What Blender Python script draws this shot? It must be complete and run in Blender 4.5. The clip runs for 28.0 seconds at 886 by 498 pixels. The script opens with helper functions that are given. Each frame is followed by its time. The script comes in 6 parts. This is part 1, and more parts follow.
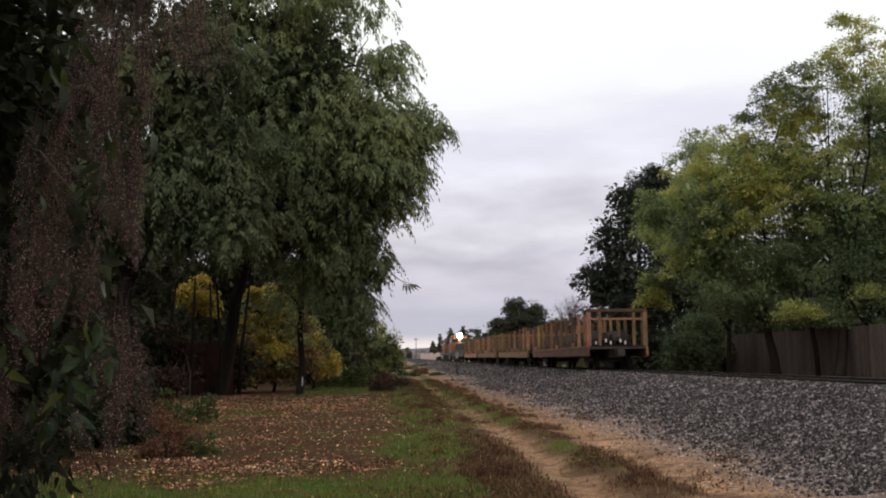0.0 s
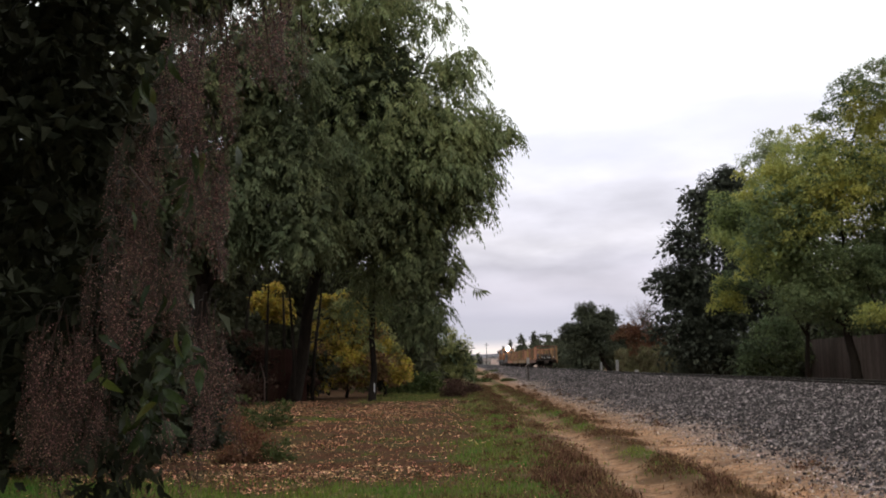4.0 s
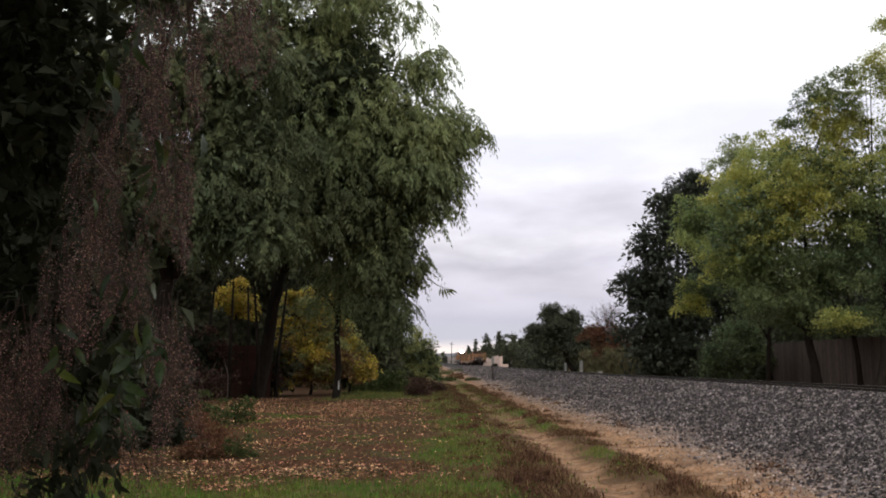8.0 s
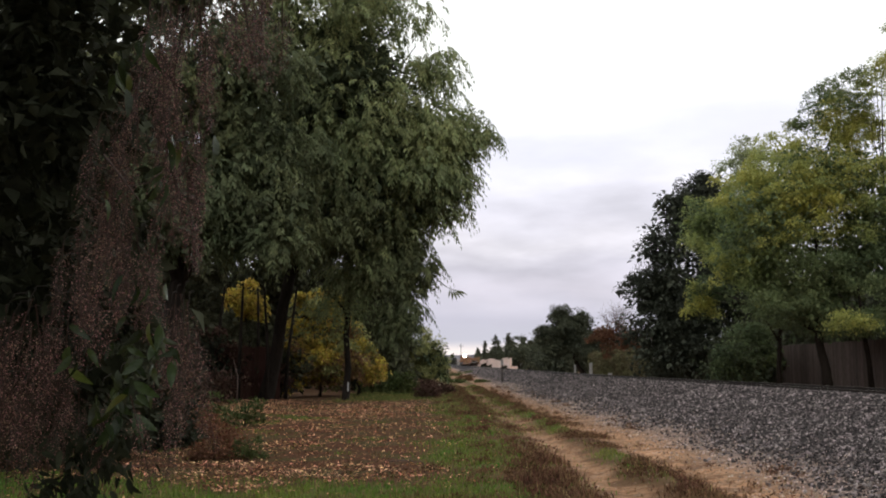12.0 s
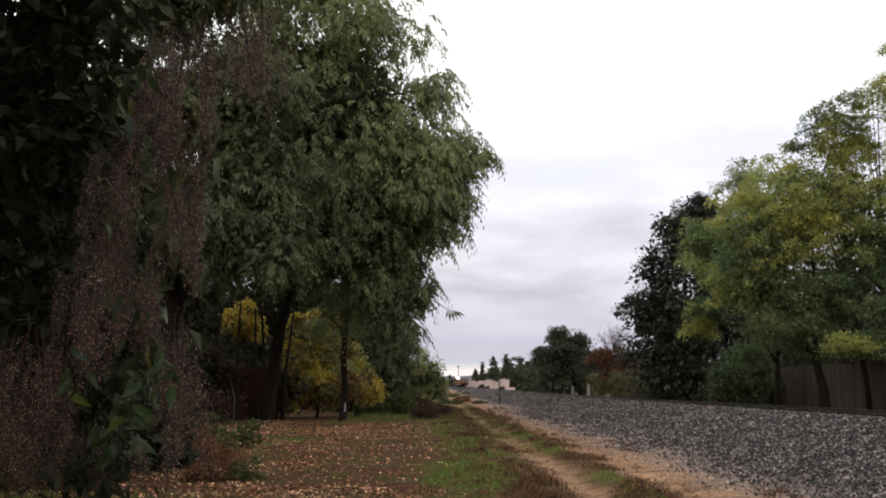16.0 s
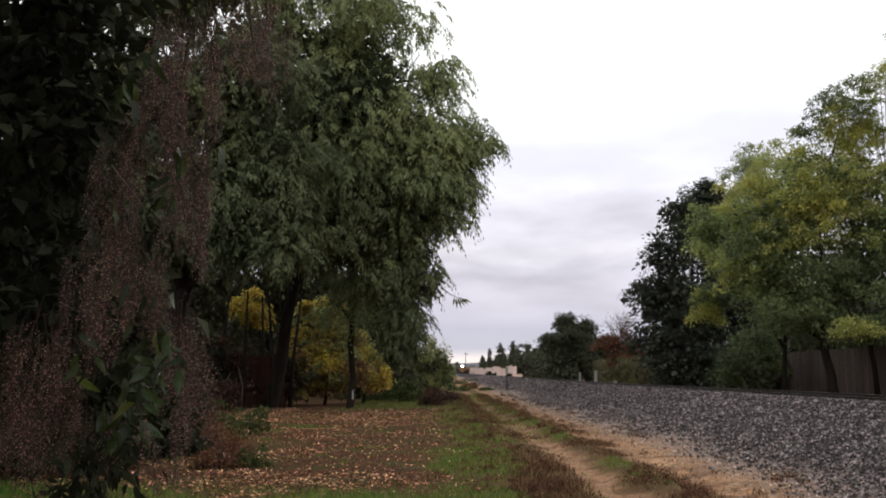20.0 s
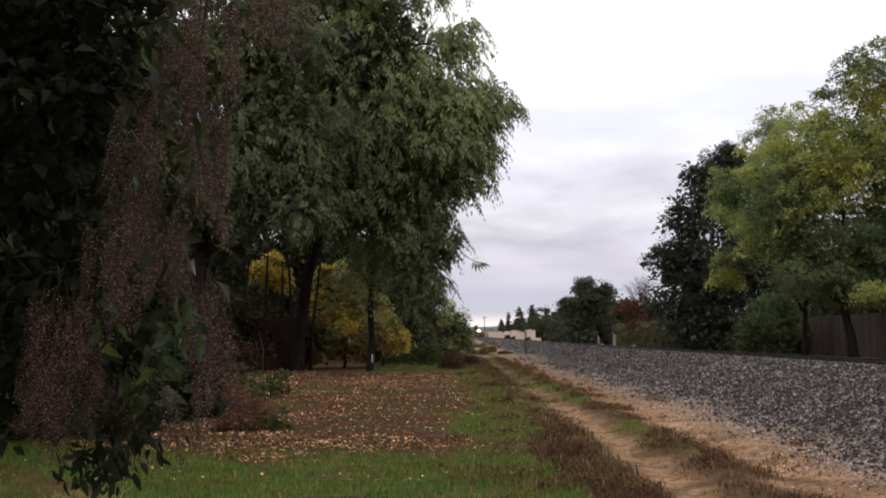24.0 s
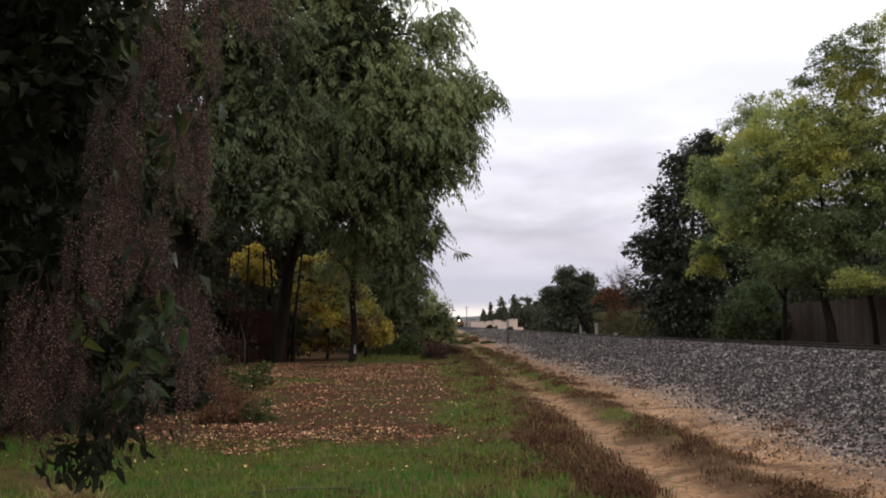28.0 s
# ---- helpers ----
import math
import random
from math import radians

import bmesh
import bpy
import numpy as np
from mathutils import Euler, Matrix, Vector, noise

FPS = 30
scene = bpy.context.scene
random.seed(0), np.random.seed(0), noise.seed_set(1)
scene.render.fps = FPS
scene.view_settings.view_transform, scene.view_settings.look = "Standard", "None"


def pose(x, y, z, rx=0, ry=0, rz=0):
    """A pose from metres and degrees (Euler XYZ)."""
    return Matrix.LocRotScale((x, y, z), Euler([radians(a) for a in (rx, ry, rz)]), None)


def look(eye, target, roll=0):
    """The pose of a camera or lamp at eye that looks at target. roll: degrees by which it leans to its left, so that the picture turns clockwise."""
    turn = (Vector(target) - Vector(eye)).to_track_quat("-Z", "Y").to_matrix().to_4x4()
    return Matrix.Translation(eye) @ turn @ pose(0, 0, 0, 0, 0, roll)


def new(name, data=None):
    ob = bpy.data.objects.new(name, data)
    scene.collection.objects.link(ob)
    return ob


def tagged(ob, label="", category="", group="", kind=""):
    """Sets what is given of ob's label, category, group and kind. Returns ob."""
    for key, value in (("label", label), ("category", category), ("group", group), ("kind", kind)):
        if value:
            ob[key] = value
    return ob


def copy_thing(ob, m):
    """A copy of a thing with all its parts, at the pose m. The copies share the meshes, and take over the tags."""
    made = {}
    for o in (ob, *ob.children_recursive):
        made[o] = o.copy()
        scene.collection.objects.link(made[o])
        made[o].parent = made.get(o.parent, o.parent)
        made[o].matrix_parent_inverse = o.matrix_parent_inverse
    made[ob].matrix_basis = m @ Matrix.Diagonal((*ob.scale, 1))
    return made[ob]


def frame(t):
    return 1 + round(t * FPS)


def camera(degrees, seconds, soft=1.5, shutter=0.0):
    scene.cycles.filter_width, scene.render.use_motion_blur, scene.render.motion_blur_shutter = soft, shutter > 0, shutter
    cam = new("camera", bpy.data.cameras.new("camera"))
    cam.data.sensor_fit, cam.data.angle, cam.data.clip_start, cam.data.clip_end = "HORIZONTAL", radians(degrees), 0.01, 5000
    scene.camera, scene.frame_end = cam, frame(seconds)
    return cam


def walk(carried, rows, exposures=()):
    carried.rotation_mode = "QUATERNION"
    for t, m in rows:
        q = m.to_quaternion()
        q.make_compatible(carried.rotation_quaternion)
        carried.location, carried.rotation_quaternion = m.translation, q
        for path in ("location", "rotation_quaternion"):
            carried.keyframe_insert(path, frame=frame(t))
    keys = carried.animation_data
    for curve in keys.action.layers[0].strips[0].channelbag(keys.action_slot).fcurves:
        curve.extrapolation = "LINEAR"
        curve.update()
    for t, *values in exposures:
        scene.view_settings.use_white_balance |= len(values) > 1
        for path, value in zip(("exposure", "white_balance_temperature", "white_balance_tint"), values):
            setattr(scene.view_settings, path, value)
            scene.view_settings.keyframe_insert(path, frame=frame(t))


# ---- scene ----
# camera: hand-held beside the line, eye 1.55 m over the path; y runs along the track
cam = camera(48.0, 28.0, soft=1.95)
PATH = [
    (0.0, 0.024, -0.010, 1.551, 6.38, 0.58, -2.78),
    (0.5, 0.025, -0.011, 1.546, 6.48, 0.43, -1.94),
    (1.0, 0.019, -0.014, 1.550, 6.63, 0.92, -0.62),
    (1.5, 0.010, -0.010, 1.554, 5.85, 0.46, -0.15),
    (2.0, 0.004, -0.009, 1.556, 6.04, 0.54, 0.64),
    (2.5, -0.006, -0.013, 1.545, 5.47, 0.94, 1.25),
    (4.5, 0.003, -0.024, 1.559, 6.99, 0.61, 1.25),
    (5.0, 0.002, -0.026, 1.557, 6.64, -0.51, 1.05),
    (5.5, 0.004, -0.035, 1.554, 6.87, -0.40, 0.35),
    (6.0, 0.009, -0.028, 1.553, 6.27, -0.26, -0.08),
    (6.5, 0.014, -0.026, 1.553, 6.26, -0.08, -0.08),
    (7.0, 0.010, -0.009, 1.552, 6.36, -0.03, -0.37),
    (7.5, 0.006, -0.010, 1.553, 6.91, -0.15, -0.44),
    (8.0, -0.000, 0.000, 1.550, 6.67, 0.00, -0.75),
    (8.5, -0.001, -0.012, 1.549, 6.74, 0.33, 0.80),
    (9.0, -0.001, -0.017, 1.550, 6.54, 0.14, 0.65),
    (9.5, -0.001, -0.011, 1.549, 6.75, -0.06, 0.85),
    (10.0, 0.001, -0.017, 1.550, 6.72, -0.11, 0.80),
    (10.5, -0.002, -0.005, 1.544, 6.33, 0.14, -0.10),
    (11.0, -0.001, 0.008, 1.546, 6.30, 0.25, -0.51),
    (11.5, 0.001, -0.015, 1.544, 6.51, 0.00, -0.68),
    (12.0, -0.004, 0.000, 1.549, 6.77, -0.09, -0.22),
    (12.5, -0.002, -0.007, 1.548, 6.82, -0.10, -0.05),
    (13.0, 0.001, -0.006, 1.550, 7.20, 0.37, -0.43),
    (13.5, 0.003, -0.013, 1.557, 7.48, 0.26, -0.62),
    (15.5, -0.006, -0.013, 1.554, 7.61, -0.05, -0.58),
    (16.0, -0.004, -0.020, 1.554, 7.96, -0.24, -0.37),
    (16.5, -0.004, -0.021, 1.553, 7.96, -0.19, -0.55),
    (17.0, -0.007, -0.021, 1.552, 8.09, -0.09, -0.53),
    (17.5, -0.005, -0.019, 1.552, 8.12, -0.05, -0.50),
    (18.0, -0.007, -0.017, 1.552, 7.61, -0.23, 0.18),
    (18.5, -0.005, -0.020, 1.550, 7.65, -0.39, 0.19),
    (19.0, -0.002, -0.021, 1.553, 7.85, -0.12, 0.12),
    (19.5, -0.000, -0.017, 1.551, 7.43, -0.18, -0.08),
    (20.0, -0.001, -0.025, 1.547, 7.23, 0.04, 0.05),
    (20.5, -0.003, -0.026, 1.545, 6.79, -0.01, 0.41),
    (21.0, -0.016, -0.011, 1.546, 6.19, 0.02, 0.97),
    (21.5, -0.014, -0.015, 1.544, 4.96, 0.23, 1.00),
    (23.5, -0.008, 0.004, 1.551, 5.26, 0.27, 1.14),
    (24.0, -0.007, -0.006, 1.554, 5.15, -0.09, 1.13),
    (24.5, -0.007, -0.007, 1.551, 4.61, 0.36, 0.87),
    (25.0, -0.010, -0.004, 1.551, 4.35, 0.53, 1.18),
    (25.5, -0.009, -0.005, 1.552, 3.81, 0.60, 0.70),
    (26.0, -0.011, -0.004, 1.549, 3.55, 0.38, 0.47),
    (26.5, -0.013, -0.007, 1.550, 4.24, 0.19, 0.34),
    (27.0, -0.013, -0.002, 1.553, 3.49, 0.68, -0.31),
    (27.5, -0.010, -0.010, 1.552, 4.25, 0.62, -0.04),
    (28.0, -0.009, -0.009, 1.554, 4.59, 0.50, 0.12),
]
walk(cam, [(t, pose(x, y, z, 90 + pitch, roll, yaw)) for t, x, y, z, pitch, roll, yaw in PATH], exposures=[(0.0, -0.02), (2.0, 0.08), (5.0, 0.18), (28.0, 0.18)])

# ---- world: low overcast, white overhead, grey-lilac cloud banks and a pale gap at the horizon
world = bpy.data.worlds.new("overcast")
scene.world = world
world.use_nodes = True
wn, wl = world.node_tree.nodes, world.node_tree.links
wn.clear()
w_out, w_bg = wn.new("ShaderNodeOutputWorld"), wn.new("ShaderNodeBackground")
w_co, w_sep = wn.new("ShaderNodeTexCoord"), wn.new("ShaderNodeSeparateXYZ")
wl.new(w_co.outputs["Generated"], w_sep.inputs[0])
w_map = wn.new("ShaderNodeMapping")
w_map.inputs["Scale"].default_value = (5.0, 5.0, 17.0)
wl.new(w_co.outputs["Generated"], w_map.inputs["Vector"])
w_noise = wn.new("ShaderNodeTexNoise")
w_noise.inputs["Scale"].default_value, w_noise.inputs["Detail"].default_value, w_noise.inputs["Roughness"].default_value = 1.0, 5.0, 0.5
wl.new(w_map.outputs[0], w_noise.inputs["Vector"])


def w_math(op, a, b):
    n = wn.new("ShaderNodeMath")
    n.operation = op
    for i, v in enumerate((a, b)):
        if isinstance(v, (int, float)):
            n.inputs[i].default_value = v
        else:
            wl.new(v, n.inputs[i])
    return n.outputs[0]


# the banks' edges wander a little in height
w_shift = w_math("MULTIPLY", w_math("SUBTRACT", w_noise.outputs["Fac"], 0.5), 0.11)
w_amount = w_math("MINIMUM", w_math("MULTIPLY", w_math("MAXIMUM", w_math("SUBTRACT", w_sep.outputs["Z"], 0.02), 0.0), 12.0), 1.0)
w_high = w_math("ADD", w_sep.outputs["Z"], w_math("MULTIPLY", w_shift, w_amount))
w_ramp = wn.new("ShaderNodeValToRGB")
wl.new(w_high, w_ramp.inputs[0])
SKY = [(0.0, (0.95, 0.84, 0.77)), (0.016, (0.92, 0.82, 0.79)), (0.026, (0.53, 0.525, 0.61)), (0.05, (0.51, 0.495, 0.59)), (0.075, (0.62, 0.585, 0.665)), (0.098, (0.555, 0.53, 0.60)),
       (0.125, (0.76, 0.73, 0.79)), (0.155, (0.66, 0.64, 0.71)), (0.185, (0.80, 0.785, 0.86)), (0.225, (0.80, 0.80, 0.89)), (0.26, (0.97, 0.97, 0.99)), (0.33, (1.04, 1.05, 1.02)), (1.0, (0.85, 0.85, 0.85))]
els = w_ramp.color_ramp.elements
while len(els) < len(SKY):
    els.new(0.5)
for e, (p, c) in zip(els, SKY):
    e.position, e.color = p, (*c, 1)
w_sky = wn.new("ShaderNodeTexSky")
w_sky.sky_type, w_sky.sun_disc, w_sky.sun_elevation, w_sky.sun_rotation = "NISHITA", False, radians(38), radians(200)
w_dim = wn.new("ShaderNodeMix")
w_dim.data_type, w_dim.blend_type = "RGBA", "ADD"
w_dim.inputs[0].default_value = 0.006
wl.new(w_ramp.outputs[0], w_dim.inputs[6])
wl.new(w_sky.outputs[0], w_dim.inputs[7])
# soft darker billows within the banks
w_map2 = wn.new("ShaderNodeMapping")
w_map2.inputs["Scale"].default_value = (7.0, 7.0, 22.0)
wl.new(w_co.outputs["Generated"], w_map2.inputs["Vector"])
w_noise2 = wn.new("ShaderNodeTexNoise")
w_noise2.inputs["Scale"].default_value, w_noise2.inputs["Detail"].default_value = 1.3, 4.0
wl.new(w_map2.outputs[0], w_noise2.inputs["Vector"])
w_fade = w_math("MULTIPLY", w_amount, w_math("MAXIMUM", w_math("SUBTRACT", 1.0, w_math("MULTIPLY", w_math("MAXIMUM", w_math("SUBTRACT", w_sep.outputs["Z"], 0.14), 0.0), 9.0)), 0.0))
w_gain = w_math("ADD", 1.0, w_math("MULTIPLY", w_math("MULTIPLY", w_math("SUBTRACT", w_noise2.outputs["Fac"], 0.48), 0.9), w_fade))
w_mul = wn.new("ShaderNodeVectorMath")
w_mul.operation = "SCALE"
wl.new(w_dim.outputs[2], w_mul.inputs[0])
wl.new(w_gain, w_mul.inputs["Scale"])
wl.new(w_mul.outputs[0], w_bg.inputs[0])
w_bg.inputs[1].default_value = 1.0
wl.new(w_bg.outputs[0], w_out.inputs[0])

sun = new("sun", bpy.data.lights.new("sun", "SUN"))
sun.data.energy, sun.data.angle, sun.data.color = 0.5, radians(40), (1.0, 0.97, 0.93)
sun.matrix_world = look((0, 0, 50), (-20, 35, 0))

rng = np.random.default_rng(7)


# ---- materials
def nodes_of(m):
    m.use_nodes = True
    t = m.node_tree
    return t.nodes, t.links, t.nodes["Principled BSDF"]


def mat(name, a, b, rough=0.8, scale=6.0, fine=40.0, bump=0.3, metal=0.0, spread=0.0, thin=0.0, spec=0.5, stretch=(1, 1, 1), c=None, peaks=0.0):
    """Two colours in large patches, a third in fine grain; spread: how much each island or object differs; thin: light let through."""
    m = bpy.data.materials.new(name)
    n, l, p = nodes_of(m)
    co, mp = n.new("ShaderNodeTexCoord"), n.new("ShaderNodeMapping")
    mp.inputs["Scale"].default_value = stretch
    l.new(co.outputs["Object"], mp.inputs[0])
    n1, n2 = n.new("ShaderNodeTexNoise"), n.new("ShaderNodeTexNoise")
    n1.inputs["Scale"].default_value, n2.inputs["Scale"].default_value = scale, fine
    n1.inputs["Detail"].default_value, n2.inputs["Detail"].default_value = 5, 4
    for x in (n1, n2):
        l.new(mp.outputs[0], x.inputs["Vector"])
    r1 = n.new("ShaderNodeMapRange")
    r1.inputs[1].default_value, r1.inputs[2].default_value = 0.35, 0.65
    l.new(n1.outputs["Fac"], r1.inputs[0])
    m1 = n.new("ShaderNodeMix")
    m1.data_type = "RGBA"
    m1.inputs[6].default_value, m1.inputs[7].default_value = (*a, 1), (*b, 1)
    l.new(r1.outputs[0], m1.inputs[0])
    m2 = n.new("ShaderNodeMix")
    m2.data_type = "RGBA"
    c = c or tuple(0.5 * v for v in a)
    m2.inputs[7].default_value = (*c, 1)
    r2 = n.new("ShaderNodeMapRange")
    r2.inputs[1].default_value, r2.inputs[2].default_value, r2.inputs[4].default_value = 0.48, 0.75, 0.85
    l.new(n2.outputs["Fac"], r2.inputs[0])
    l.new(r2.outputs[0], m2.inputs[0])
    l.new(m1.outputs[2], m2.inputs[6])
    colour = m2.outputs[2]
    if spread:
        g = n.new("ShaderNodeNewGeometry")
        oi = n.new("ShaderNodeObjectInfo")
        ad = n.new("ShaderNodeMath")
        ad.operation = "ADD"
        l.new(g.outputs["Random Per Island"], ad.inputs[0])
        l.new(oi.outputs["Random"], ad.inputs[1])
        fr = n.new("ShaderNodeMath")
        fr.operation = "FRACT"
        l.new(ad.outputs[0], fr.inputs[0])
        hs = n.new("ShaderNodeHueSaturation")
        rv, rh = n.new("ShaderNodeMapRange"), n.new("ShaderNodeMapRange")
        rv.inputs[3].default_value, rv.inputs[4].default_value = 1 - spread, 1 + spread
        rh.inputs[3].default_value, rh.inputs[4].default_value = 0.5 - 0.05 * spread, 0.5 + 0.05 * spread
        mu = n.new("ShaderNodeMath")
        mu.operation = "MULTIPLY"
        mu.inputs[1].default_value = 7.31
        l.new(fr.outputs[0], mu.inputs[0])
        fr2 = n.new("ShaderNodeMath")
        fr2.operation = "FRACT"
        l.new(mu.outputs[0], fr2.inputs[0])
        l.new(fr.outputs[0], rv.inputs[0])
        l.new(fr2.outputs[0], rh.inputs[0])
        if peaks:
            pw, pm = n.new("ShaderNodeMath"), n.new("ShaderNodeMath")
            pw.operation, pm.operation = "POWER", "MULTIPLY_ADD"
            pw.inputs[1].default_value = 5.0
            l.new(fr.outputs[0], pw.inputs[0])
            l.new(pw.outputs[0], pm.inputs[0])
            pm.inputs[1].default_value = peaks
            l.new(rv.outputs[0], pm.inputs[2])
            l.new(pm.outputs[0], hs.inputs["Value"])
        else:
            l.new(rv.outputs[0], hs.inputs["Value"])
        l.new(rh.outputs[0], hs.inputs["Hue"])
        l.new(colour, hs.inputs["Color"])
        colour = hs.outputs[0]
    l.new(colour, p.inputs["Base Color"])
    p.inputs["Roughness"].default_value, p.inputs["Metallic"].default_value = rough, metal
    p.inputs["Specular IOR Level"].default_value = spec
    if bump:
        bp = n.new("ShaderNodeBump")
        bp.inputs["Strength"].default_value, bp.inputs["Distance"].default_value = bump, 0.02
        l.new(n2.outputs["Fac"], bp.inputs["Height"])
        l.new(bp.outputs[0], p.inputs["Normal"])
    if thin:
        tr, mx = n.new("ShaderNodeBsdfTranslucent"), n.new("ShaderNodeMixShader")
        l.new(colour, tr.inputs[0])
        mx.inputs[0].default_value = thin
        l.new(p.outputs[0], mx.inputs[1])
        l.new(tr.outputs[0], mx.inputs[2])
        l.new(mx.outputs[0], n["Material Output"].inputs[0])
    return m


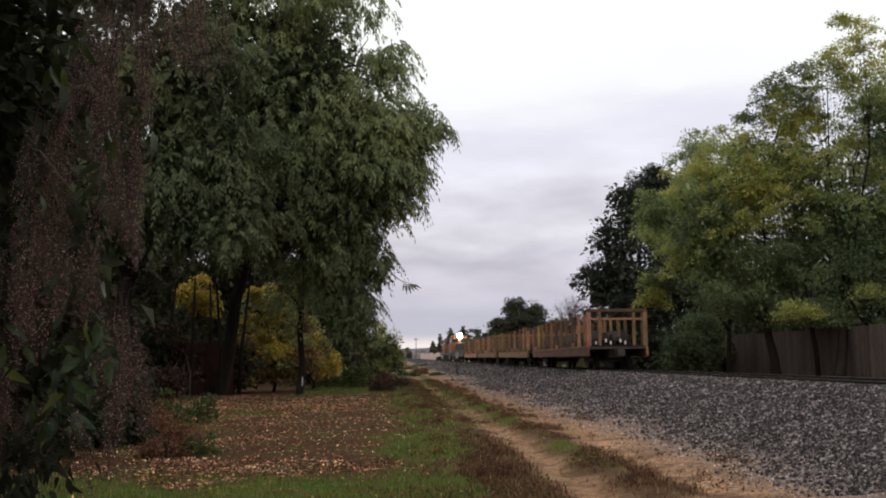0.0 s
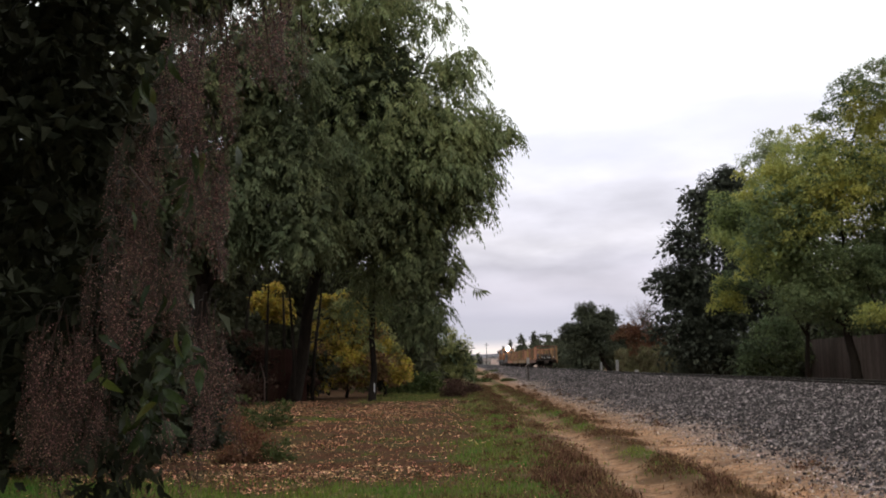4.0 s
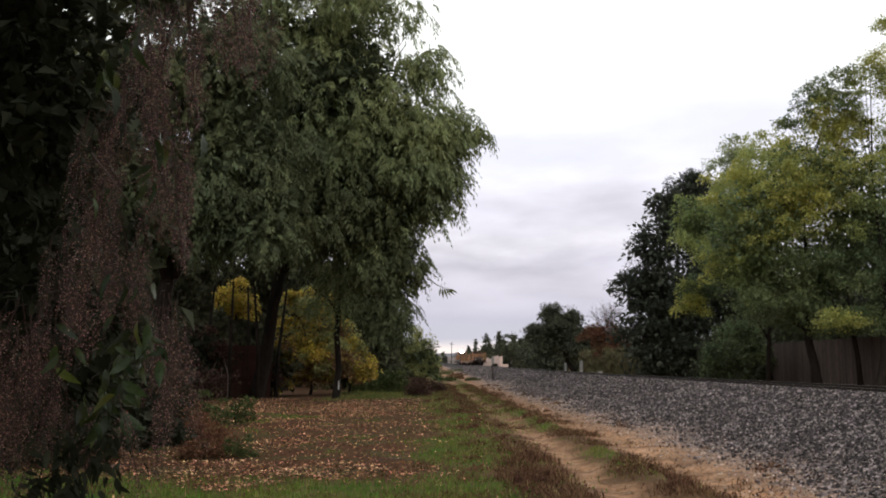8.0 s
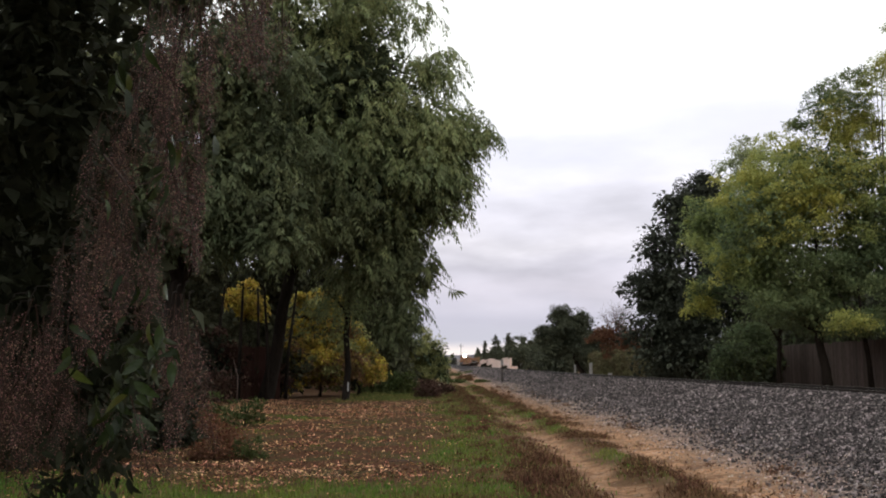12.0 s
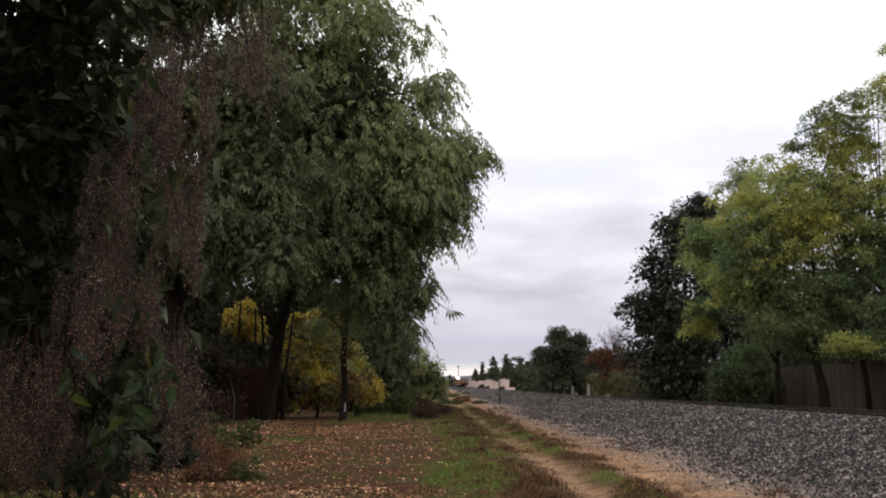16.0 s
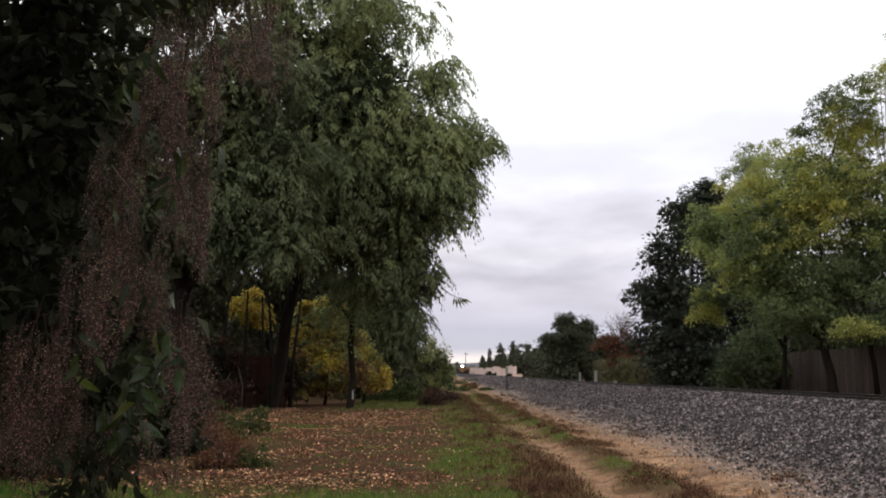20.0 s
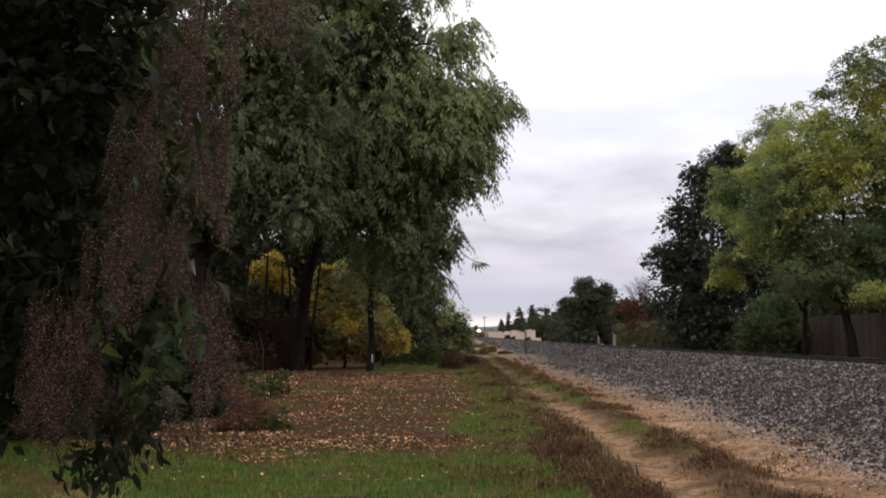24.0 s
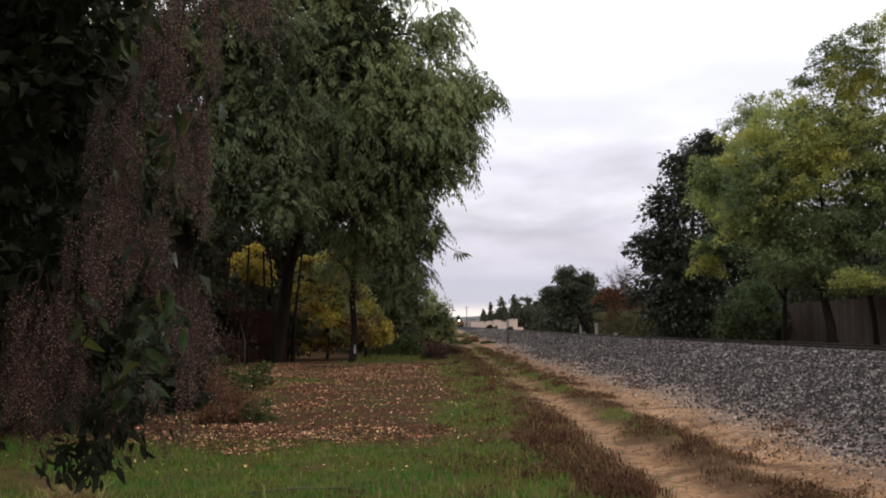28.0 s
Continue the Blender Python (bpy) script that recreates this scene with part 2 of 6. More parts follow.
M = {
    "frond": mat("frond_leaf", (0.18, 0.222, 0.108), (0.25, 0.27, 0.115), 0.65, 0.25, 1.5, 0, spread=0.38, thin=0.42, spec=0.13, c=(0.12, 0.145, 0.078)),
    # dark leaf colour that carries the wood's shade
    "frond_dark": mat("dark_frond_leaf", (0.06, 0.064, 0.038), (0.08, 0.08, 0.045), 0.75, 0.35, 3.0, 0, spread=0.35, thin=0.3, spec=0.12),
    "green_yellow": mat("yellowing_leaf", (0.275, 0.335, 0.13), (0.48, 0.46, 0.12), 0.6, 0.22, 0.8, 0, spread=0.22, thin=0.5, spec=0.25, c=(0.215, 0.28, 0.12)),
    # darker leaf of the yellowing trees, with shade put into the colour
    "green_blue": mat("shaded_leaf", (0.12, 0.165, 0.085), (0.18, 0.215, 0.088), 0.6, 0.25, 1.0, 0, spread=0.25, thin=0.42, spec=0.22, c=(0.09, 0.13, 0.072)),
    # leaf colour darkened to paint the shade within a crown
    "core": mat("inner_shade_leaf", (0.06, 0.078, 0.044), (0.085, 0.10, 0.05), 0.8, 0.35, 3.0, 0, spread=0.25, thin=0.25, spec=0.12, c=(0.05, 0.06, 0.036)),
    "oak": mat("evergreen_leaf", (0.05, 0.058, 0.042), (0.072, 0.08, 0.054), 0.65, 0.4, 2.0, 0, spread=0.22, thin=0.25, spec=0.2, c=(0.04, 0.045, 0.036)),
    "far_green": mat("far_leaf", (0.07, 0.08, 0.053), (0.10, 0.108, 0.064), 0.7, 0.3, 2.0, 0, spread=0.3, thin=0.3, spec=0.2),
    "rust_leaf": mat("rust_leaf", (0.17, 0.072, 0.038), (0.14, 0.08, 0.045), 0.75, 0.5, 2.0, 0, spread=0.4, thin=0.35, spec=0.2),
    "yellow_leaf": mat("yellow_leaf", (0.64, 0.49, 0.085), (0.40, 0.31, 0.08), 0.65, 1.1, 3.0, 0, spread=0.55, thin=0.45, spec=0.15, c=(0.23, 0.20, 0.075)),
    # board colour dimmed to carry the shade under the trees
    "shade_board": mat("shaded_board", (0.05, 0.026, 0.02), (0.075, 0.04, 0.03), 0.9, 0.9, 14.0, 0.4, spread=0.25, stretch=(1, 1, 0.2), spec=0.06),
    "shrub": mat("shrub_leaf", (0.065, 0.09, 0.03), (0.095, 0.11, 0.035), 0.7, 1.0, 6.0, 0, spread=0.4, thin=0.3, spec=0.2),
    "heath": mat("dry_stem", (0.115, 0.058, 0.036), (0.185, 0.112, 0.06), 0.9, 1.1, 5.0, 0, spread=0.6, thin=0.3, spec=0.06, c=(0.07, 0.04, 0.028)),
    "heath_dark": mat("heath_twig", (0.085, 0.05, 0.04), (0.13, 0.08, 0.058), 0.9, 1.1, 5.0, 0, spread=0.5, thin=0.25, spec=0.06),
    "bark": mat("bark", (0.02, 0.016, 0.013), (0.034, 0.027, 0.022), 0.95, 3.0, 14.0, 0.9, stretch=(1, 1, 0.25), spec=0.05),
    "twig": mat("twig", (0.10, 0.066, 0.055), (0.14, 0.10, 0.082), 0.7, 5.0, 30.0, 0.4, spec=0.3),
    "grass": mat("grass_blade", (0.07, 0.185, 0.03), (0.175, 0.215, 0.042), 0.7, 0.8, 2.6, 0, spread=0.5, thin=0.45, spec=0.06, c=(0.15, 0.14, 0.05)),
    "straw": mat("straw", (0.42, 0.31, 0.15), (0.30, 0.21, 0.10), 0.85, 2.0, 9.0, 0, spread=0.35, thin=0.2, spec=0.06),
    "olive_grass": mat("olive_grass_blade", (0.12, 0.165, 0.045), (0.21, 0.2, 0.07), 0.75, 0.6, 2.0, 0, spread=0.4, thin=0.4, spec=0.06, c=(0.2, 0.15, 0.07)),
    "litter": mat("fallen_leaf", (0.13, 0.06, 0.032), (0.24, 0.145, 0.085), 0.7, 1.2, 9.0, 0, spread=0.6, thin=0.1, spec=0.12, c=(0.055, 0.026, 0.018), peaks=6.5),
    "stone": mat("ballast_stone", (0.034, 0.028, 0.027), (0.055, 0.046, 0.045), 0.8, 1.0, 60.0, 0.4, spread=0.6, spec=0.2, peaks=8.0),
    "steel": mat("rail_steel", (0.022, 0.016, 0.013), (0.035, 0.025, 0.02), 0.85, 3.0, 40.0, 0.3, spec=0.2),
    "railhead": mat("worn_rail_head", (0.22, 0.20, 0.19), (0.16, 0.15, 0.14), 0.45, 2.0, 30.0, 0.05, metal=0.8),
    "tie": mat("tie_timber", (0.05, 0.04, 0.034), (0.075, 0.06, 0.05), 0.95, 2.0, 30.0, 0.7, spread=0.3, stretch=(0.3, 1, 1)),
    "fence": mat("fence_board", (0.085, 0.066, 0.06), (0.12, 0.094, 0.083), 0.9, 0.7, 12.0, 0.4, spread=0.2, stretch=(1, 1, 0.2), spec=0.1),
    "block": mat("pink_block", (0.66, 0.49, 0.42), (0.74, 0.57, 0.50), 0.9, 0.3, 6.0, 0.3, spread=0.08, c=(0.56, 0.41, 0.35)),
    "car_paint": mat("weathered_orange_paint", (0.21, 0.108, 0.044), (0.125, 0.064, 0.034), 0.8, 1.2, 9.0, 0.2, spread=0.5, c=(0.06, 0.034, 0.024), peaks=0.8),
    "car_dark": mat("grimy_steel", (0.04, 0.028, 0.023), (0.06, 0.04, 0.03), 0.8, 1.5, 12.0, 0.3),
    "loco": mat("faded_orange_paint", (0.26, 0.105, 0.032), (0.19, 0.075, 0.026), 0.55, 0.8, 9.0, 0.05, c=(0.10, 0.045, 0.02)),
    "loco_dark": mat("dark_grey_paint", (0.04, 0.036, 0.036), (0.06, 0.053, 0.05), 0.65, 1.5, 12.0, 0.1),
    "white": mat("white_paint", (0.72, 0.72, 0.70), (0.6, 0.6, 0.58), 0.6, 4.0, 40.0, 0.1),
    "grey_post": mat("weathered_concrete", (0.34, 0.33, 0.32), (0.26, 0.25, 0.24), 0.9, 3.0, 30.0, 0.3),
    # peaks: a few berries coloured bright, painting in glints of the sky
    "berry": mat("dry_berry", (0.095, 0.047, 0.037), (0.145, 0.085, 0.066), 0.15, 9.0, 200.0, 0, spread=0.75, spec=0.45, c=(0.036, 0.017, 0.014), peaks=2.6),
    "stalk": mat("dry_stalk", (0.05, 0.026, 0.02), (0.07, 0.04, 0.03), 0.8, 5.0, 30.0, 0.3, spec=0.15),
    "privet": mat("glossy_leaf", (0.032, 0.048, 0.016), (0.048, 0.066, 0.02), 0.22, 20.0, 90.0, 0.2, spread=0.5, thin=0.3, spec=0.32),
    # near-black copy of the shrub's leaf, with deep shade put into the colour
    "privet_shaded": mat("shaded_privet_leaf", (0.024, 0.027, 0.016), (0.033, 0.036, 0.02), 0.8, 20.0, 90.0, 0, spread=0.4, thin=0.1, spec=0.08),
    "privet_yellow": mat("yellowing_glossy_leaf", (0.08, 0.10, 0.02), (0.12, 0.11, 0.02), 0.35, 20.0, 90.0, 0.1, spread=0.3, thin=0.3),
    # lilac-grey base colour paints the haze over the hills
    "hill": mat("far_hill", (0.16, 0.155, 0.175), (0.20, 0.19, 0.20), 1.0, 0.002, 0.02, 0, spec=0.0),
    "pebble": mat("path_pebble", (0.17, 0.115, 0.085), (0.26, 0.20, 0.16), 0.9, 1.0, 60.0, 0.3, spread=0.7, spec=0.12, peaks=1.5),
    "old_plate": mat("faded_plate", (0.30, 0.29, 0.27), (0.22, 0.2, 0.18), 0.6, 4.0, 40.0, 0.1),
    # darker copy of the frond colour, for the crowns in shade
    "frond_shaded": mat("shaded_frond", (0.095, 0.118, 0.06), (0.14, 0.15, 0.066), 0.65, 0.2, 1.5, 0, spread=0.35, thin=0.32, spec=0.14, c=(0.07, 0.085, 0.05)),
    "dusty": mat("dusty_stone", (0.24, 0.18, 0.15), (0.34, 0.27, 0.23), 0.85, 1.0, 60.0, 0.3, spread=0.55, spec=0.2, peaks=1.2),
    "olive": mat("olive_leaf", (0.29, 0.31, 0.14), (0.37, 0.36, 0.145), 0.7, 0.8, 4.0, 0, spread=0.3, thin=0.45, spec=0.15, c=(0.22, 0.24, 0.11)),
    "brown_leaf": mat("brown_leaf", (0.22, 0.125, 0.07), (0.30, 0.20, 0.095), 0.8, 0.9, 3.0, 0, spread=0.5, thin=0.42, spec=0.12),
    "ivy": mat("ivy_leaf", (0.12, 0.10, 0.057), (0.14, 0.14, 0.068), 0.75, 0.35, 2.0, 0, spread=0.3, thin=0.3, spec=0.15),
    "pale_leaf": mat("pale_green_leaf", (0.36, 0.41, 0.25), (0.44, 0.46, 0.25), 0.7, 0.5, 2.0, 0, spread=0.25, thin=0.5, spec=0.15),
    # still darker leaf, for the shade at the wood's near edge
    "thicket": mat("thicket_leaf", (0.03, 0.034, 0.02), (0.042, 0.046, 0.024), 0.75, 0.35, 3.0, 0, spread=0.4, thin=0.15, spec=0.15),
    "roof": mat("roof_shingle", (0.16, 0.13, 0.12), (0.2, 0.16, 0.14), 0.9, 1.0, 9.0, 0.2),
    # greyed leaf: the haze of distance is mixed into its colour
    "hazy_leaf": mat("haze_tinted_leaf", (0.085, 0.09, 0.085), (0.115, 0.115, 0.10), 0.9, 0.1, 1.0, 0, spread=0.3, thin=0.2, spec=0.05),
}
glass = mat("dark_glass", (0.02, 0.02, 0.025), (0.03, 0.03, 0.03), 0.08, 1, 9, 0)
lamp_m = bpy.data.materials.new("headlight_glow")
_n, _l, _p = nodes_of(lamp_m)
_p.inputs["Base Color"].default_value = (1, 0.95, 0.85, 1)
_p.inputs["Emission Color"].default_value, _p.inputs["Emission Strength"].default_value = (1, 0.97, 0.9, 1), 260.0
M["glass"], M["lamp"] = glass, lamp_m


# ---- helpers for meshes
def mesh(name, v, f, material, smooth=False):
    me = bpy.data.meshes.new(name)
    v = np.asarray(v, dtype=np.float32).reshape(-1, 3)
    if isinstance(f, np.ndarray):
        k = f.shape[1]
        me.vertices.add(len(v))
        me.vertices.foreach_set("co", v.ravel())
        me.loops.add(f.size)
        me.loops.foreach_set("vertex_index", f.astype(np.int32).ravel())
        me.polygons.add(len(f))
        me.polygons.foreach_set("loop_start", np.arange(0, f.size, k, dtype=np.int32))
        me.update(calc_edges=True)
    else:
        me.from_pydata(v.tolist(), [], f)
    if smooth:
        me.polygons.foreach_set("use_smooth", np.ones(len(me.polygons), dtype=bool))
    me.materials.append(material)
    return me


def child(name, me, parent, label="", m=None, kind=""):
    ob = new(name, me)
    ob.parent = parent
    if m is not None:
        ob.matrix_basis = m
    return tagged(ob, label=label, kind=kind)


def from_bm(name, bm, material, smooth=False):
    me = bpy.data.meshes.new(name)
    bm.to_mesh(me)
    bm.free()
    if smooth:
        me.polygons.foreach_set("use_smooth", np.ones(len(me.polygons), dtype=bool))
    me.materials.append(material)
    return me


def part(name, bm, material, parent, label=""):
    return child(name, from_bm(name, bm, material), parent, label)


def box(bm, x0, y0, z0, x1, y1, z1, bevel=0.0):
    r = bmesh.ops.create_cube(bm, size=1.0)
    vs = r["verts"]
    bmesh.ops.scale(bm, vec=(x1 - x0, y1 - y0, z1 - z0), verts=vs)
    bmesh.ops.translate(bm, vec=((x0 + x1) / 2, (y0 + y1) / 2, (z0 + z1) / 2), verts=vs)
    if bevel:
        es = list({e for v in vs for e in v.link_edges})
        bmesh.ops.bevel(bm, geom=es, offset=bevel, segments=1, affect="EDGES")
    return bm


def boxes(*rows, bevel=0.0):
    bm = bmesh.new()
    for r in rows:
        box(bm, *r, bevel=bevel)
    return bm


def cyl(bm, radius, depth, m, seg=16):
    bmesh.ops.create_cone(bm, cap_ends=True, segments=seg, radius1=radius, radius2=radius, depth=depth, matrix=m)
    return bm


def thing(name, label, category, at=(0, 0, 0), group="", kind=""):
    ob = new(name)
    ob.location = at
    ob.empty_display_size = 0.2
    return tagged(ob, label, category, group, kind)


def tube(points, radii, seg=7):
    """Verts and quads of a tapered tube along points."""
    P = np.asarray(points, float)
    n = len(P)
    v, f = [], []
    for i in range(n):
        d = P[min(i + 1, n - 1)] - P[max(i - 1, 0)]
        d = d / (np.linalg.norm(d) + 1e-9)
        u = np.cross(d, (0.31, 0.9, 0.12))
        u = u / (np.linalg.norm(u) + 1e-9)
        w = np.cross(d, u)
        for k in range(seg):
            a = 2 * math.pi * k / seg
            v.append(P[i] + radii[i] * (math.cos(a) * u + math.sin(a) * w))
    for i in range(n - 1):
        for k in range(seg):
            f.append((i * seg + k, i * seg + (k + 1) % seg, (i + 1) * seg + (k + 1) % seg, (i + 1) * seg + k))
    f.append(tuple(range(seg))[::-1])
    f.append(tuple((n - 1) * seg + k for k in range(seg)))
    return v, f


def tubes(rows, seg=7):
    V, F = [], []
    for pts, rad in rows:
        v, f = tube(pts, rad, seg)
        o = len(V)
        V += v
        F += [tuple(i + o for i in q) for q in f]
    return V, F


def unit(a):
    return a / (np.linalg.norm(a, axis=1, keepdims=True) + 1e-9)


def leaf_arrays(pos, way, up, length, width, fold=0.25):
    """Folded diamond leaves: base, side, tip, side."""
    way = unit(way)
    side = unit(np.cross(way, up))
    nrm = np.cross(side, way)
    L, Wd = length[:, None], width[:, None]
    mid = pos + way * L * 0.45
    v = np.stack([pos, mid + side * Wd / 2 + nrm * Wd * fold, pos + way * L, mid - side * Wd / 2 + nrm * Wd * fold], axis=1).reshape(-1, 3)
    i = np.arange(len(pos))[:, None] * 4
    f = np.concatenate([i + [0, 1, 2], i + [0, 2, 3]], axis=1).reshape(-1, 3)
    return v, f


def in_blobs(blobs, count, hollow=0.55, clump=0.5, per=70, ragged=0.35, depth=None, squash=0.55):
    """Points in ellipsoids (x, y, z, half-width, half-height[, half-depth]), gathered in clumps near the skin, with gaps between."""
    B = np.array([(b[0], b[1], b[2], b[3], b[5] if len(b) > 5 else (depth or b[3] * 0.8), b[4]) for b in blobs], float)
    area = (B[:, 3] * B[:, 5]) ** 0.9 + 0.05
    k = max(4, count // per)
    pick = rng.choice(len(B), size=k, p=area / area.sum())
    d = unit(rng.normal(size=(k, 3)))
    lump = np.array([noise.noise(Vector((q[0] * 1.6 + j * 7.1, q[1] * 1.6, q[2] * 1.6))) for q, j in zip(d, pick)])
    r = (hollow + (1.0 - hollow) * rng.random(k) ** 0.55) * (1 + ragged * lump)
    c = B[pick, :3] + d * r[:, None] * B[pick][:, [3, 4, 5]]
    own = rng.integers(k, size=count)
    size = clump * (0.5 + rng.random(k))
    off = np.clip(rng.normal(size=(count, 3)), -1.5, 1.5) * 0.55 * size[own][:, None] * np.array([1.15, 1.15, squash])
    off[:, 2] -= 0.35 * np.hypot(off[:, 0], off[:, 1])
    return c[own] + off, unit(d[own] * 0.5 + off / (size[own][:, None] + 1e-6))


def lumpy(blobs, k=5, share=0.42, shrink=0.82):
    """Break smooth masses up: smaller masses set on each one's skin."""
    out = []
    for q in blobs:
        out.append((q[0], q[1], q[2], q[3] * shrink, q[4] * shrink))
        for _ in range(k):
            u = unit(rng.normal(size=(1, 3)))[0]
            s = share * (0.6 + 0.7 * rng.random())
            out.append((q[0] + u[0] * q[3] * 0.8, q[1] + u[1] * q[3] * 0.6, q[2] + u[2] * q[4] * 0.8, q[3] * s, q[4] * s * 0.8))
    return out


def leaf_crown(name, blobs, count, size, material, hollow=0.5, clump=0.5, per=70, droop=0.3, depth=None, ragged=0.35):
    p, d = in_blobs(blobs, count, hollow, clump, per, ragged, depth)
    n = len(p)
    way = d * 0.6 + rng.normal(size=(n, 3)) * 0.7 + np.array([0, 0, -droop])
    up = rng.normal(size=(n, 3)) * 0.6 + np.array([0, 0, 1.0])
    L = size * (0.6 + 0.8 * rng.random(n))
    v, f = leaf_arrays(p, way, up, L, L * (0.45 + 0.25 * rng.random(n)))
    return mesh(name, v, f, material)


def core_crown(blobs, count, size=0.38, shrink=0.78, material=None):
    """The close inner foliage of a crown, by default coloured dark for inner shade."""
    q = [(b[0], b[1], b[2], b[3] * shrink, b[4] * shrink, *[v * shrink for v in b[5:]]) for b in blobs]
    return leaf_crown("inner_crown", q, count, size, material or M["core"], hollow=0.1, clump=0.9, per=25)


def frond_crown(name, blobs, count, material, length=0.65, pairs=4, hollow=0.5, clump=0.7, per=9, leaflet=0.2, droop=0.8, slim=0.3):
    """Drooping pinnate fronds, their leaflets in pairs along a bending stalk."""
    p, d = in_blobs(blobs, count, hollow, clump, per)
    n = len(p)
    way = unit(d * np.array([1, 1, 0.4]) + rng.normal(size=(n, 3)) * 0.5 + np.array([0, 0, -0.15]))
    Ls = length * (0.6 + 0.7 * rng.random(n))
    side = unit(np.cross(way, np.array([0, 0, 1.0])) + 1e-6)
    V, F, off = [], [], 0
    for k in range(pairs * 2 + 1):
        s = (k // 2 + 1) / (pairs + 1)
        at = p + way * (Ls * s)[:, None] + np.array([0, 0, -1]) * (Ls * droop * s * s)[:, None]
        tang = unit(way + np.array([0, 0, -2 * droop]) * s)
        hand = 0 if k == pairs * 2 else (1 if k % 2 else -1)
        lw = unit(tang * (0.55 if hand else 1.0) + side * hand * 0.62 + np.array([0, 0, -0.6]) + rng.normal(size=(n, 3)) * 0.18)
        ll = leaflet * (0.75 + 0.5 * rng.random(n)) * (1.1 - 0.45 * abs(s - 0.45))
        v, f = leaf_arrays(at, lw, np.cross(side, tang) + rng.normal(size=(n, 3)) * 0.3, ll, ll * slim)
        V.append(v)
        F.append(f + off)
        off += len(v)
    return mesh(name, np.concatenate(V), np.concatenate(F), material)


def limbs(base, fork, blobs, r0, lean=(0, 0), count=10, twigs=2):
    """Trunk to the fork, then tapering limbs out to the crown's masses."""
    b, k = np.array(base, float), np.array(fork, float)
    rows = [([b + (0, 0, -0.25), b, b * 0.65 + k * 0.35 + (0.08, 0.05, 0), b * 0.3 + k * 0.7 - (0.06, 0, 0), k], [r0 * 1.5, r0 * 1.25, r0 * 0.95, r0 * 0.85, r0 * 0.8])]
    for i, q in enumerate(blobs[:count]):
        c = np.array(q[:3], float)
        m = (k + c) / 2 + rng.normal(size=3) * 0.35 + (0, 0, 0.3)
        rows.append(([k - (0, 0, 0.3), k * 0.6 + m * 0.4, m, c], [r0 * 0.5, r0 * 0.34, r0 * 0.2, r0 * 0.06]))
        for j in range(twigs):
            e = c + rng.normal(size=3) * np.array([q[3], q[3] * 0.7, q[4]]) * 0.3
            rows.append(([m, (m + e) / 2 + rng.normal(size=3) * 0.2, e], [r0 * 0.1, r0 * 0.06, r0 * 0.02]))
    return rows


def tree(name, label, category, base, fork, blobs, crowns, r0, count=10, twigs=2, group=""):
    t = thing(name, label, category, (0, 0, 0), group)
    t.location = base
    shift = pose(-base[0], -base[1], -base[2])
    v, f = tubes(limbs(base, fork, blobs, r0, count=count, twigs=twigs))
    child("trunk", mesh("trunk", v, f, M["bark"], True), t, m=shift)
    for me in crowns:
        child("crown", me, t, m=shift)
    return t


# ---- ground: one sheet with the path's ruts and the ballast bank, out to the horizon
def ramp(x, a, b):
    s = np.clip((x - a) / (b - a), 0, 1)
    return s * s * (3 - 2 * s)


def lin(x, a, b):
    return np.clip((x - a) / (b - a), 0, 1)


def wob(x, y, k=1.0, ph=0.0):
    return (np.sin(x * 0.9 * k + 1.3 * np.sin(y * 0.37 * k + ph)) + np.sin(y * 0.71 * k + ph + 1.7 * np.sin(x * 0.53 * k)) + 0.6 * np.sin((x + y) * 1.9 * k + ph * 2.0) + 0.5 * np.sin((x * 1.3 - y) * 2.7 * k + ph)) / 3.1


def path_x(x, y):
    """Distance across the path, which swings a little towards the bank near by."""
    return x - 0.33 * (1 - ramp(y, 22, 50)) * ramp(x, 0.4, 1.4) * (1 - ramp(x, 4.0, 5.2))


def grade(y):
    """The line climbs gently away from the eye."""
    return 0.0032 * np.clip(np.asarray(y, float) - 70, 0, 1100)


def ground_z(x, y):
    x, y = np.asarray(x, float), np.asarray(y, float)
    u = path_x(x, y)
    toe = 5.1 + 0.25 * wob(x * 0 + 3, y, 0.5)
    bank = 0.905 * lin(x, toe, 9.9) ** 1.08 - 0.495 * lin(x, 12.7, 15.6)
    rut = -0.07 * np.exp(-((u - 2.0 - 0.08 * wob(x * 0, y, 0.4)) / 0.36) ** 2) - 0.06 * np.exp(-((u - 3.5) / 0.42) ** 2)
    verge = 0.06 * np.exp(-((u - 0.9) / 0.6) ** 2) + 0.05 * np.exp(-((u - 2.75) / 0.3) ** 2)
    near = np.exp(-(np.maximum(0, np.hypot(x, y) - 60) / 60) ** 2)
    lumps = (0.022 * wob(x, y, 0.9) + 0.002 * wob(x, y, 3.1, 2.0)) * near
    flat = 1 - 0.8 * ramp(x, 8.5, 9.7) * (1 - ramp(x, 13.3, 14))
    return bank + (rut + verge) * near + lumps * flat + grade(y)


def spread_axis(parts):
    out = []
    for a, b, s in parts:
        out += list(np.arange(a, b - 1e-6, s))
    return np.array(out + [parts[-1][1]])


gx = spread_axis([(-3000, -600, 800), (-600, -120, 80), (-120, -30, 10), (-30, -9, 1.0), (-9, 13, 0.2), (13, 20, 0.4), (20, 60, 4), (60, 600, 60), (600, 3000, 600)])
gy = spread_axis([(-300, -40, 40), (-40, 7, 2.0), (7, 32, 0.18), (32, 60, 0.4), (60, 150, 2.0), (150, 900, 25), (900, 5200, 430)])
GX, GY = np.meshgrid(gx, gy, indexing="ij")
